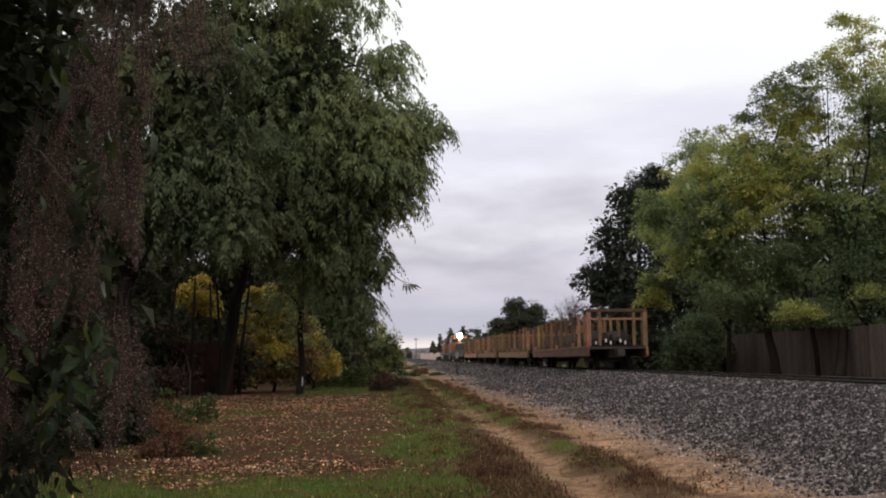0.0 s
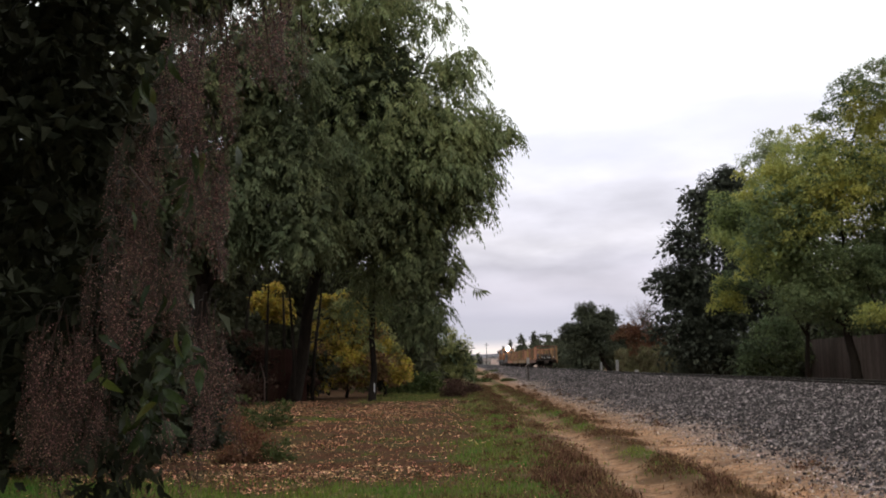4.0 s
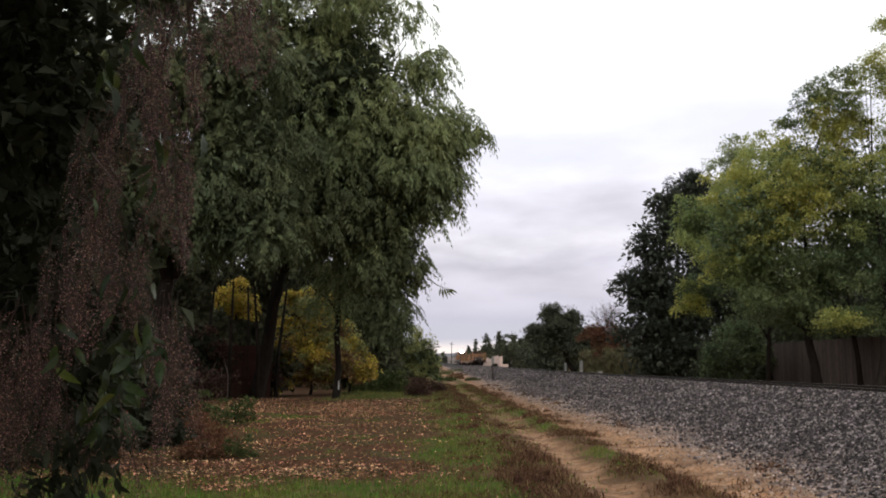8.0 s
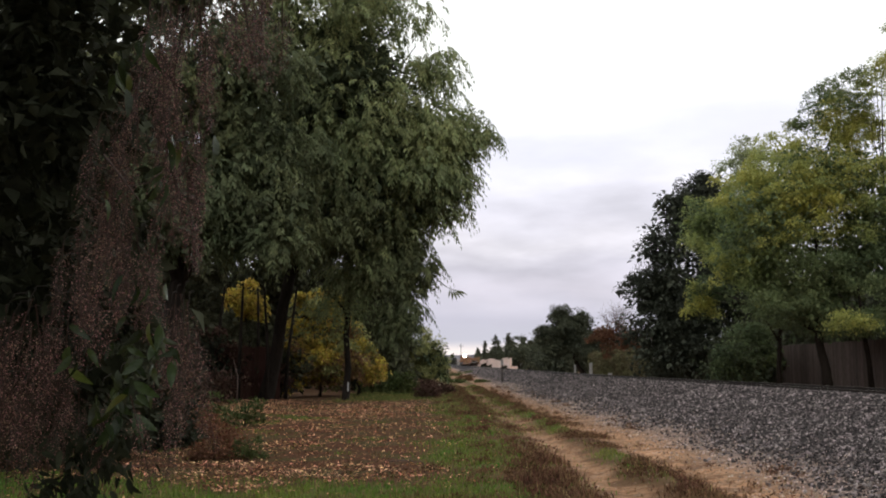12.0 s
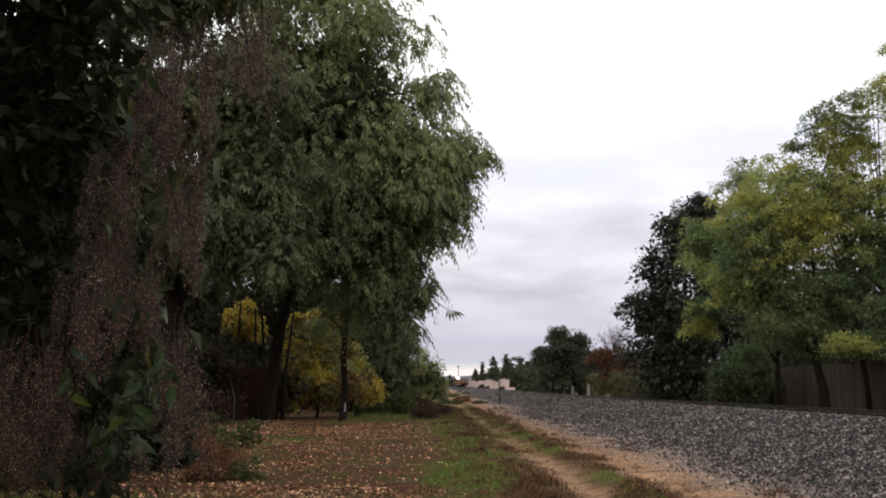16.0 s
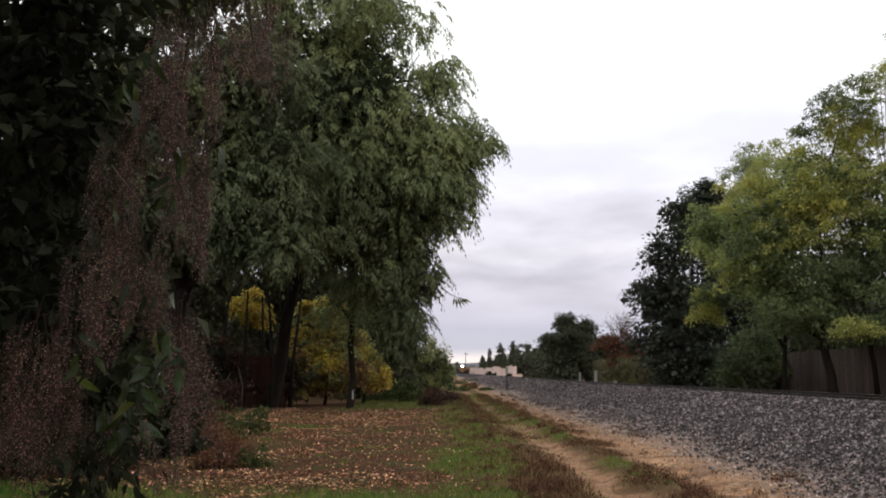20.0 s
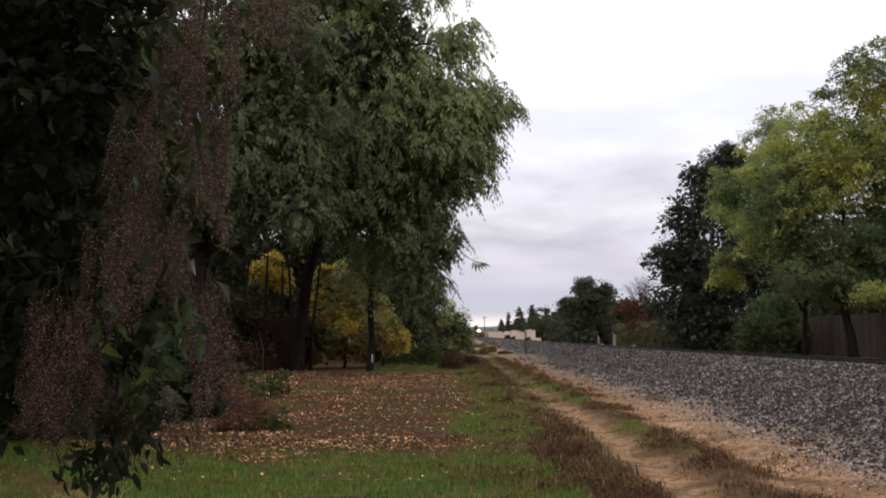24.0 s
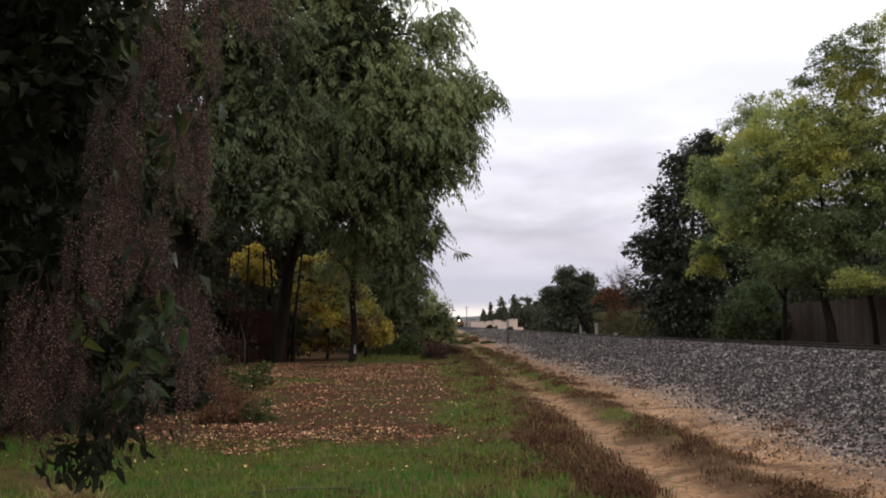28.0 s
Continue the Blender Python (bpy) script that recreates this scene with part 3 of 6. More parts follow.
gv = np.stack([GX, GY, ground_z(GX, GY)], axis=-1).reshape(-1, 3)
ny = len(gy)
ii = (np.arange(len(gx) - 1)[:, None] * ny + np.arange(ny - 1)[None, :]).ravel()
gf = np.stack([ii, ii + ny, ii + ny + 1, ii + 1], axis=1)


def zones(x, y):
    """Shares of grass, fallen leaves, bare path and stone at a place."""
    w1, w2, w3 = wob(x, y, 1.0, 0.4), wob(x, y, 2.6, 1.1), wob(x, y, 0.45, 2.2)
    e = 0.35 * w1 + 0.25 * w2
    x = path_x(x, y)
    stone = ramp(x + 0.9 * e + 0.4 * w3, 3.7, 7.3) * (1 - ramp(x, 14.5, 15.5))
    path = np.maximum(0.85 * np.exp(-((x - 2.0 + 0.3 * e) / 0.36) ** 2), ramp(x + 0.7 * e, 2.85, 3.35)) * (1 - stone) * (1 - 0.5 * ramp(w2 + w3, 0.3, 0.9)) * (1 - 0.3 * ramp(y, 18, 42))
    crown_strip = np.exp(-((x - 2.75 + 0.25 * e) / 0.42) ** 4)
    overgrown = np.exp(-((x - 2.1) / 1.0) ** 4) * ramp(w1 + 0.5 * w2 + 0.3 * w3, -0.2, 0.45) * ramp(y, 20, 30)
    left = 1 - ramp(x + 0.6 * e, 1.0, 1.5)
    belt = (1 - ramp(y + 0.9 * e + 0.25 * x, 12.4, 14.1)) * left * (1 - 0.75 * ramp(w2 + 0.6 * w3 + 0.5 * w1, 0.1, 0.65))
    patch = np.exp(-(((x - 0.45 + 0.5 * e) / 0.85) ** 2 + ((y - 17.3) / 2.6) ** 2) ** 2) * left
    far_grass = ramp(y + 3 * e - 1.2 * x, 47, 52) * (1 - ramp(x + e, 0.2, 1.6)) * ramp(x + e, -5.4, -3.4)
    strip = crown_strip * ramp(w1 + 0.4 * w2, -0.45, 0.3) * ramp(y, 12, 17)
    verge = np.exp(-((x - 0.6 + 0.4 * e) / 1.0) ** 2) * ramp(w2 + 0.5 * w1, -0.5, 0.25) * 0.9
    tufts = 0.7 * left * ramp(w2 + 0.7 * w1, 0.4, 0.8) * ramp(y, 12, 14) * (1 - ramp(y, 34, 40))
    grass = np.clip(np.maximum.reduce([belt, patch, far_grass * 0.75, strip * 0.85, verge, overgrown * 0.5, tufts]), 0, 1)
    litter = left * (1 - grass) * ramp(0.6 - x + 0.7 * e, -0.2, 1.2) * (1 - ramp(y, 42, 52)) * ramp(y + e, 12.0, 13.0)
    return grass, litter, np.clip(path, 0, 1), np.clip(stone, 0, 1)


ground_m = bpy.data.materials.new("soil_path_and_turf")
n, l, p = nodes_of(ground_m)
at = n.new("ShaderNodeAttribute")
at.attribute_name = "zone"
at2 = n.new("ShaderNodeAttribute")
at2.attribute_name = "stone"
sep = n.new("ShaderNodeSeparateColor")
l.new(at.outputs["Color"], sep.inputs[0])
co = n.new("ShaderNodeTexCoord")


def g_noise(scale, detail=6):
    t = n.new("ShaderNodeTexNoise")
    t.inputs["Scale"].default_value, t.inputs["Detail"].default_value = scale, detail
    l.new(co.outputs["Object"], t.inputs["Vector"])
    return t.outputs["Fac"]


def g_mix(fac, a, b):
    t = n.new("ShaderNodeMix")
    t.data_type = "RGBA"
    for i, v in ((0, fac), (6, a), (7, b)):
        if isinstance(v, tuple):
            t.inputs[i].default_value = (*v, 1)
        else:
            l.new(v, t.inputs[i])
    return t.outputs[2]


def g_range(v, a, b, lo=0.0, hi=1.0):
    t = n.new("ShaderNodeMapRange")
    for i, q in zip(range(1, 5), (a, b, lo, hi)):
        t.inputs[i].default_value = q
    l.new(v, t.inputs[0])
    return t.outputs[0]


big, mid, tiny = g_noise(0.7), g_noise(4.0), g_noise(28.0, 8)
soil = g_mix(g_range(mid, 0.35, 0.65), (0.07, 0.037, 0.02), (0.11, 0.06, 0.032))
turf = g_mix(g_range(mid, 0.35, 0.65), (0.062, 0.08, 0.02), (0.12, 0.105, 0.035))
leafy = g_mix(g_range(tiny, 0.4, 0.62), (0.038, 0.017, 0.010), (0.12, 0.052, 0.026))
mossy = g_mix(g_range(tiny, 0.4, 0.62), (0.03, 0.027, 0.012), (0.085, 0.075, 0.026))
leafy = g_mix(g_range(g_noise(0.9, 5), 0.46, 0.6, 0, 0.85), leafy, mossy)
sand = g_mix(g_range(mid, 0.35, 0.65), (0.42, 0.22, 0.115), (0.52, 0.31, 0.185))
sand = g_mix(g_range(big, 0.45, 0.7, 0, 0.55), sand, (0.22, 0.125, 0.065))
cells = n.new("ShaderNodeTexVoronoi")
cells.inputs["Scale"].default_value = 15.0
l.new(co.outputs["Object"], cells.inputs["Vector"])
cell_sep = n.new("ShaderNodeSeparateColor")
l.new(cells.outputs["Color"], cell_sep.inputs[0])
grit = g_mix(g_range(cell_sep.outputs[0], 0.45, 1.0), (0.018, 0.0155, 0.016), (0.09, 0.08, 0.083))
dust = g_mix(g_range(cell_sep.outputs[1], 0.3, 1.0), (0.20, 0.135, 0.11), (0.36, 0.28, 0.245))
patchy = g_noise(1.6, 7)
sand = g_mix(g_range(patchy, 0.47, 0.62, 0, 0.8), sand, (0.15, 0.082, 0.048))
gritty = g_noise(11.0, 8)
sand = g_mix(g_range(gritty, 0.5, 0.62, 0, 0.85), sand, (0.12, 0.066, 0.038))
sand = g_mix(g_range(cell_sep.outputs[2], 0.72, 1.0, 0, 0.6), sand, (0.36, 0.27, 0.2))
turf = g_mix(g_range(patchy, 0.5, 0.65), turf, (0.075, 0.05, 0.022))
col = g_mix(sep.outputs[0], soil, turf)
col = g_mix(sep.outputs[1], col, leafy)
col = g_mix(sep.outputs[2], col, sand)
col = g_mix(g_range(at2.outputs["Fac"], 0.0, 0.45), col, dust)
col = g_mix(g_range(at2.outputs["Fac"], 0.35, 0.85), col, grit)
col = g_mix(g_range(tiny, 0.55, 0.75, 0, 0.5), col, (0.04, 0.026, 0.018))
l.new(col, p.inputs["Base Color"])
p.inputs["Roughness"].default_value, p.inputs["Specular IOR Level"].default_value = 0.95, 0.06
bp = n.new("ShaderNodeBump")
bp.inputs["Strength"].default_value, bp.inputs["Distance"].default_value = 0.6, 0.015
l.new(tiny, bp.inputs["Height"])
l.new(bp.outputs[0], p.inputs["Normal"])

g_me = mesh("ground", gv, gf, ground_m, True)
zg, zl, zp, zs = zones(gv[:, 0], gv[:, 1])
rgba = np.stack([zg, zl, zp, np.ones_like(zg)], axis=1).astype(np.float32)
g_me.color_attributes.new("zone", "FLOAT_COLOR", "POINT").data.foreach_set("color", rgba.ravel())
g_me.attributes.new("stone", "FLOAT", "POINT").data.foreach_set("value", zs.astype(np.float32))
tagged(new("ground", g_me), "trackside earth with ruts, grass and fallen leaves", "ground", kind="structure")

# ---- track
RAIL_TOP, CENTRE = 1.0, 11.3


def rail_mesh(y0, y1):
    prof = [(-0.07, 0), (-0.07, 0.012), (-0.012, 0.03), (-0.012, 0.125), (-0.036, 0.135), (-0.036, 0.165), (-0.028, 0.172), (0.028, 0.172), (0.036, 0.165), (0.036, 0.135), (0.012, 0.125), (0.012, 0.03), (0.07, 0.012), (0.07, 0)]
    ys = (y0, 70, y1)
    v = [(x, y, z + float(grade(y))) for y in ys for x, z in prof]
    k = len(prof)
    f = [(r * k + i, r * k + (i + 1) % k, (r + 1) * k + (i + 1) % k, (r + 1) * k + i) for r in (0, 1) for i in range(k)] + [tuple(range(k)), tuple(range(2 * k, 3 * k))[::-1]]
    me = mesh("rail", v, f, M["steel"])
    me.materials.append(M["railhead"])
    for q in (6, k + 6):
        me.polygons[q].material_index = 1
    return me


track = thing("railway_track", "straight railway track on a grey stone ballast bank", "railway track", (CENTRE, 0, 0), kind="structure")
for s in (-1, 1):
    child("rail", rail_mesh(-30, 1000), track, "rusty rail with a worn bright head", pose(s * 0.7525, 0, RAIL_TOP - 0.172))
tie_me = from_bm("tie", boxes((-1.3, -0.115, -0.17, 1.3, 0.115, 0.0), bevel=0.012), M["tie"])
for i in range(230):
    child("tie", tie_me, track, m=pose(rng.normal() * 0.02, 12 + i * 0.6, RAIL_TOP - 0.174 + float(grade(12 + i * 0.6)), 0, 0, rng.normal() * 0.6))


def stones(name, count, xr, yr, size, weight=None, material="stone"):
    """Broken stones, each a dented cube, bedded in the bank."""
    x, y = rng.uniform(*xr, count), yr[0] + (yr[1] - yr[0]) * rng.random(count) ** 1.8
    if weight is not None:
        k = rng.random(count) < weight(x, y)
        x, y = x[k], y[k]
    m = len(x)
    s = size * (0.55 + 0.9 * rng.random(m) ** 1.5) * (0.85 + 0.009 * np.minimum(y, 60) + 0.008 * np.maximum(y - 60, 0))
    octa = np.array([(1, 0, 0), (-1, 0, 0), (0, 0.8, 0), (0, -0.8, 0), (0, 0, 0.55), (0, 0, -0.55)], float) * 0.66
    pts = octa[None] * (0.6 + 0.8 * rng.random((m, 6, 1))) + rng.normal(size=(m, 6, 3)) * 0.1
    a = rng.random((m, 3)) * 6.283
    ca, sa = np.cos(a), np.sin(a)
    q = pts.copy()
    for i, (u, w) in enumerate(((0, 1), (1, 2), (0, 2))):
        t = q.copy()
        q[..., u] = t[..., u] * ca[:, i, None] - t[..., w] * sa[:, i, None]
        q[..., w] = t[..., u] * sa[:, i, None] + t[..., w] * ca[:, i, None]
    q *= s[:, None, None]
    q += np.stack([x, y, ground_z(x, y) + 0.12 * s], axis=1)[:, None, :]
    faces = np.array([(0, 2, 4), (2, 1, 4), (1, 3, 4), (3, 0, 4), (2, 0, 5), (1, 2, 5), (3, 1, 5), (0, 3, 5)])
    f = (np.arange(m)[:, None, None] * 6 + faces[None]).reshape(-1, 3)
    q = q.reshape(-1, 3)
    turn = np.cross(q[f[:, 1]] - q[f[:, 0]], q[f[:, 2]] - q[f[:, 0]])
    f = f[turn[:, 2] > -0.35 * np.linalg.norm(turn, axis=1)]
    return mesh(name, q, f, M[material])


tagged(new("ballast_stones", stones("ballast", 125000, (4.2, 10.5), (11, 66), 0.05, lambda x, y: np.clip(zones(x, y)[3] ** 2.0 * 1.15, 0, 1) * (np.abs(x - 10.55) > 0.13))), "broken grey crushed-stone ballast on the bank", "ballast", kind="stuff")
tagged(new("ballast_stones", stones("ballast", 26000, (4.2, 10.5), (60, 260), 0.05, lambda x, y: np.clip(zones(x, y)[3] ** 2.0 * 1.15, 0, 1) * (np.abs(x - 10.55) > 0.16))), "grey ballast along the far bank", "ballast", kind="stuff")
tagged(new("dusty_stones", stones("dusty_stones", 34000, (3.3, 8.2), (8.5, 90), 0.028, lambda x, y: ramp(x + 0.5 * wob(x, y, 1.3, 2.0), 3.5, 5.2) * (1 - ramp(x + 0.5 * wob(x, y, 1.9, 4.0), 5.6, 7.2)), "dusty")), "dusty small stones spilling from the bank's foot", "gravel", kind="stuff")
tagged(new("path_gravel", stones("gravel", 16000, (1.6, 6.2), (8, 40), 0.016, lambda x, y: 0.25 + 0.75 * ramp(x, 3.6, 5.2), "pebble")), "loose pale stones strewn on the sandy path", "gravel", kind="stuff")


# ---- far things: hills, block wall, cypresses
def hill_ridge():
    xs = np.linspace(-2600, 2600, 120)
    h = 33 + 9 * np.sin(xs * 0.004 + 1) + 5 * np.sin(xs * 0.013) + 3 * np.sin(xs * 0.031 + 2)
    v = [(x, 3300 + 200 * k, z) for k in (0, 1, 2) for x, z in zip(xs, (h * 0 - 1, h, h * 0 - 1)[k])]
    m = len(xs)
    f = [(k * m + i, k * m + i + 1, (k + 1) * m + i + 1, (k + 1) * m + i) for k in (0, 1) for i in range(m - 1)]
    return mesh("hills", v, f, M["hill"], True)


tagged(new("backdrop_hills", hill_ridge()), "low hazy hills on the horizon", "hills", kind="structure")

wall = thing("block_wall", "pale pink block wall stepping along the line", "wall", (15.9, 224, 0.8), kind="structure")
wall.rotation_euler = (radians(0.18), 0, radians(0.1))
wy = 0.0
for i in range(22):
    ln = 13 + 4 * (i % 3)
    hgt = (2.55, 2.75, 2.2, 2.35, 2.7, 2.9, 2.5)[i % 7] + 0.0012 * wy
    bm = boxes((0, wy, -0.9, 0.25, wy + ln, hgt), (-0.05, wy, hgt, 0.3, wy + ln, hgt + 0.1), (-0.1, wy - 0.25, -0.9, 0.35, wy + 0.25, hgt + 0.25))
    part("wall_panel", bm, M["block"], wall)
    wy += ln
part("wall_panel", boxes((0.3, -0.3, -0.9, 1.6, -0.05, 0.9), (0.26, -0.34, 0.9, 1.64, -0.01, 0.98)), M["block"], wall)


def far_house(x, y, w, d, h, rise, label):
    """A low house: walls, a gabled roof with eaves, a door and two windows."""
    z = float(ground_z(x, y))
    ho = thing("house", label, "house", (x, y, z), "houses at the line's far end")
    part("wall", boxes((0, 0, -0.3, w, d, h)), M["old_plate"], ho)
    bm = bmesh.new()
    e = 0.5
    a = [bm.verts.new(q) for q in ((-e, -e, h), (w + e, -e, h), (w + e, d + e, h), (-e, d + e, h), (-e, d / 2, h + rise), (w + e, d / 2, h + rise))]
    for q in ((0, 1, 5, 4), (2, 3, 4, 5), (0, 4, 3), (1, 2, 5), (3, 2, 1, 0)):
        bm.faces.new([a[k] for k in q])
    part("roof", bm, M["roof"], ho)
    part("door", boxes((w * 0.45, -0.05, 0, w * 0.45 + 1.0, -0.004, 2.1)), M["bark"], ho)
    for u in (0.15, 0.75):
        part("window", boxes((w * u, -0.05, 1.0, w * u + 1.4, -0.004, 2.1)), M["glass"], ho)


far_house(17.5, 960, 14, 9, 3.6, 2.6, "pale low house with a grey shingle roof")
far_house(-12.0, 930, 13, 9, 3.2, 2.4, "pale low house among far trees")

# ---- trees left of the path
A = [(-6.0, 44, 17.3, 4.0, 2.8), (-4.0, 44, 14.2, 4.0, 3.0), (-2.6, 44, 11.9, 3.0, 2.2), (0.1, 44, 12.2, 1.5, 1.2), (-3.1, 44, 9.5, 4.0, 2.7), (-0.5, 44, 9.5, 1.6, 1.5),
     (-4.8, 44, 8.3, 4.2, 1.6), (-1.9, 44, 7.0, 1.2, 1.4), (-2.9, 44, 5.9, 1.3, 0.8), (-1.1, 44, 16.1, 1.5, 1.2), (-7.0, 44, 20.6, 3.6, 1.8), (-2.5, 44, 18.4, 1.9, 1.4), (-0.1, 44, 15.1, 0.6, 0.5)]
def hanging_spray(at, count, length):
    """One long pinnate spray hanging clear of the crown."""
    u = np.linspace(0, 1, count)
    p = np.array(at) + u[:, None] * np.array([0.3, 0, -0.06])
    a = radians(-100) + u * radians(75)
    way = np.stack([np.cos(a), rng.normal(size=count) * 0.1, np.sin(a)], axis=1)
    ln = length * (0.85 + 0.3 * rng.random(count))
    v, f = leaf_arrays(p, way, np.tile((0.0, -1.0, 0.25), (count, 1)), ln, ln * 0.2)
    tv, tf = tube([p[0] - (0.5, 0, -0.35), p[0] - (0.22, 0, -0.12), p[0], p[-1]], [0.025, 0.02, 0.014, 0.008], 5)
    o = len(v)
    return mesh("hanging_spray", np.concatenate([v, np.array(tv)]), [tuple(q) for q in f.tolist()] + [tuple(k + o for k in q) for q in tf], M["frond_shaded"])


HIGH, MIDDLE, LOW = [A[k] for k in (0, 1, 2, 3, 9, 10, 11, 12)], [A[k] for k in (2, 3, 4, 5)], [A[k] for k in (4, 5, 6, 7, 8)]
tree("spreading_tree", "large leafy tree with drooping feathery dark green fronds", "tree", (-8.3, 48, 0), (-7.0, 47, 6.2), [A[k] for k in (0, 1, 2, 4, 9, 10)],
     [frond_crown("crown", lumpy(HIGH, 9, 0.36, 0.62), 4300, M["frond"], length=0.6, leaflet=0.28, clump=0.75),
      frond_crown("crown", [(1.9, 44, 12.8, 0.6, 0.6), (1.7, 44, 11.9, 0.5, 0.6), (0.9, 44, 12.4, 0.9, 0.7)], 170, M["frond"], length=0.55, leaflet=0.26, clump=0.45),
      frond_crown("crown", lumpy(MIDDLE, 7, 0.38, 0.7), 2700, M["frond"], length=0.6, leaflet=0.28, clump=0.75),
      # lower fronds take the darker copy, painting the shade low in the crown
      frond_crown("crown", lumpy(LOW, 6, 0.4, 0.72), 5200, M["frond_shaded"], length=0.6, leaflet=0.26, clump=0.6),
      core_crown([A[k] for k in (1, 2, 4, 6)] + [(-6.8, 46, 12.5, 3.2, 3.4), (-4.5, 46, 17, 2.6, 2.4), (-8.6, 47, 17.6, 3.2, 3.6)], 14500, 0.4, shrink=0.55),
      hanging_spray((0.48, 44, 5.0), 6, 0.5), frond_crown("crown", [(-1.0, 44, 6.0, 0.9, 1.0), (-1.4, 44, 4.6, 0.6, 1.0), (-2.0, 44, 3.8, 0.7, 0.9)], 620, M["frond_shaded"], length=0.5, leaflet=0.25, clump=0.45)], 0.33)
# this whole crown uses the shade-darkened frond colour
B = [(-7.5, 38, 9.1, 3.2, 3.2), (-8.4, 38, 13.1, 3.7, 3.2), (-7.2, 38, 7.2, 2.4, 1.2), (-10.0, 38, 7.4, 2.4, 1.4), (-10.2, 38, 17.4, 3.0, 2.2), (-12.5, 37, 10.1, 3, 4)]
tree("spreading_tree", "leafy tree with drooping green fronds over fallen leaves", "tree", (-11.2, 40, 0), (-10.4, 39.5, 5.0), B,
     [frond_crown("crown", lumpy(B, 7, 0.38, 0.7), 8500, M["frond_shaded"], length=0.6, leaflet=0.25, clump=0.6), core_crown(B, 8000, 0.4, shrink=0.7)], 0.36)
C = [(-4.3, 62, 6.0, 3.2, 2.8), (-14.5, 62, 7.7, 4.9, 3.9), (-7.1, 62, 7.7, 4.2, 2.5), (-18.2, 62, 13.8, 5.3, 7.0), (-4.2, 62, 3.5, 1.9, 2.6)]
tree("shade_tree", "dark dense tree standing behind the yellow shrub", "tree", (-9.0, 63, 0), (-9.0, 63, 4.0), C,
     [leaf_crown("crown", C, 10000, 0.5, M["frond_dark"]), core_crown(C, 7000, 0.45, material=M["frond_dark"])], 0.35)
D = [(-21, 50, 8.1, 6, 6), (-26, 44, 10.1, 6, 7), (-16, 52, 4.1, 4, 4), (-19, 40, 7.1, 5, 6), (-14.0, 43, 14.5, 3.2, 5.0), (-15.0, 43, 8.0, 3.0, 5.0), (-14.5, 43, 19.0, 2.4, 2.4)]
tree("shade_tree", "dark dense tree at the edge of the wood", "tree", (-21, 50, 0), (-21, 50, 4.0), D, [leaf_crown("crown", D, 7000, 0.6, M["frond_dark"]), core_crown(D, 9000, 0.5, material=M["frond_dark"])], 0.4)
S = [(-4.2, 46.5, 6.1, 1.2, 1.2), (-4.5, 46.5, 4.7, 0.9, 0.7)]
young = tree("young_tree", "slim dark-barked tree with a white mark on its trunk", "tree", (-4.35, 46.5, 0), (-4.25, 46.5, 4.2), S,
             [frond_crown("crown", S, 350, M["frond"])], 0.16)
part("white_mark", boxes((0.12, -0.2, 0.45, 0.18, -0.16, 0.85), bevel=0.01), M["white"], young, "white painted mark")
Y = [(-10.3, 53, 5.1, 1.0, 1.0), (-6.5, 53, 4.1, 1.7, 1.8), (-6.0, 53, 2.3, 1.8, 1.5), (-4.2, 53, 1.7, 1.2, 0.9), (-7.5, 53, 1.7, 0.9, 1.2)]
tree("autumn_shrub", "tall shrub in yellow and brown autumn leaf", "shrub", (-6.3, 53, 0), (-6.3, 53, 1.2), Y[1:],
     [leaf_crown("crown", lumpy(Y[1:], 6, 0.36, 0.6), 8800, 0.19, M["yellow_leaf"], hollow=0.3, clump=0.3, per=40), leaf_crown("crown", lumpy(Y[1:], 5, 0.4, 0.6), 2600, 0.19, M["olive"], hollow=0.2, clump=0.3, per=40)], 0.08)
tree("autumn_shrub", "thin yellow-leaved sapling between dark trunks", "shrub", (-10.2, 54, 0), (-10.2, 54, 3.0), Y[:1],
     [leaf_crown("crown", Y[:1], 1800, 0.22, M["yellow_leaf"], hollow=0.2, clump=0.4)], 0.06)
YB = [(-4.9, 54.5, 3.0, 1.3, 1.3), (-3.9, 55, 1.8, 0.8, 0.9), (-5.6, 52, 1.5, 1.3, 1.0), (-7.6, 51, 1.6, 0.9, 1.3)]
tree("mixed_shrub", "shrub in brown and dull olive autumn leaf", "shrub", (-4.4, 54.5, 0), (-4.4, 54.5, 1.0), YB,
     [leaf_crown("crown", lumpy(YB, 4), 6500, 0.2, M["brown_leaf"], hollow=0.2, clump=0.35, per=50), leaf_crown("crown", lumpy(YB, 4), 3600, 0.2, M["yellow_leaf"], hollow=0.4, clump=0.3, per=30), leaf_crown("crown", lumpy(YB, 4), 2600, 0.2, M["olive"], hollow=0.4, clump=0.3, per=40)], 0.07)
# half its leaves take the dark thicket colour, for the shade between trunks
YR = [(-9.6, 49, 1.6, 1.2, 1.5), (-11.2, 48, 2.0, 1.3, 1.8), (-8.4, 50, 1.2, 0.9, 1.1)]
tree("mixed_shrub", "dim reddish-brown undergrowth between the trunks", "shrub", (-9.8, 49, 0), (-9.8, 49, 0.8), YR,
     [leaf_crown("crown", lumpy(YR, 4), 3000, 0.2, M["heath_dark"], hollow=0.2, clump=0.35, per=50), leaf_crown("crown", lumpy(YR, 4), 3600, 0.22, M["thicket"], hollow=0.2, clump=0.4, per=50)], 0.06)
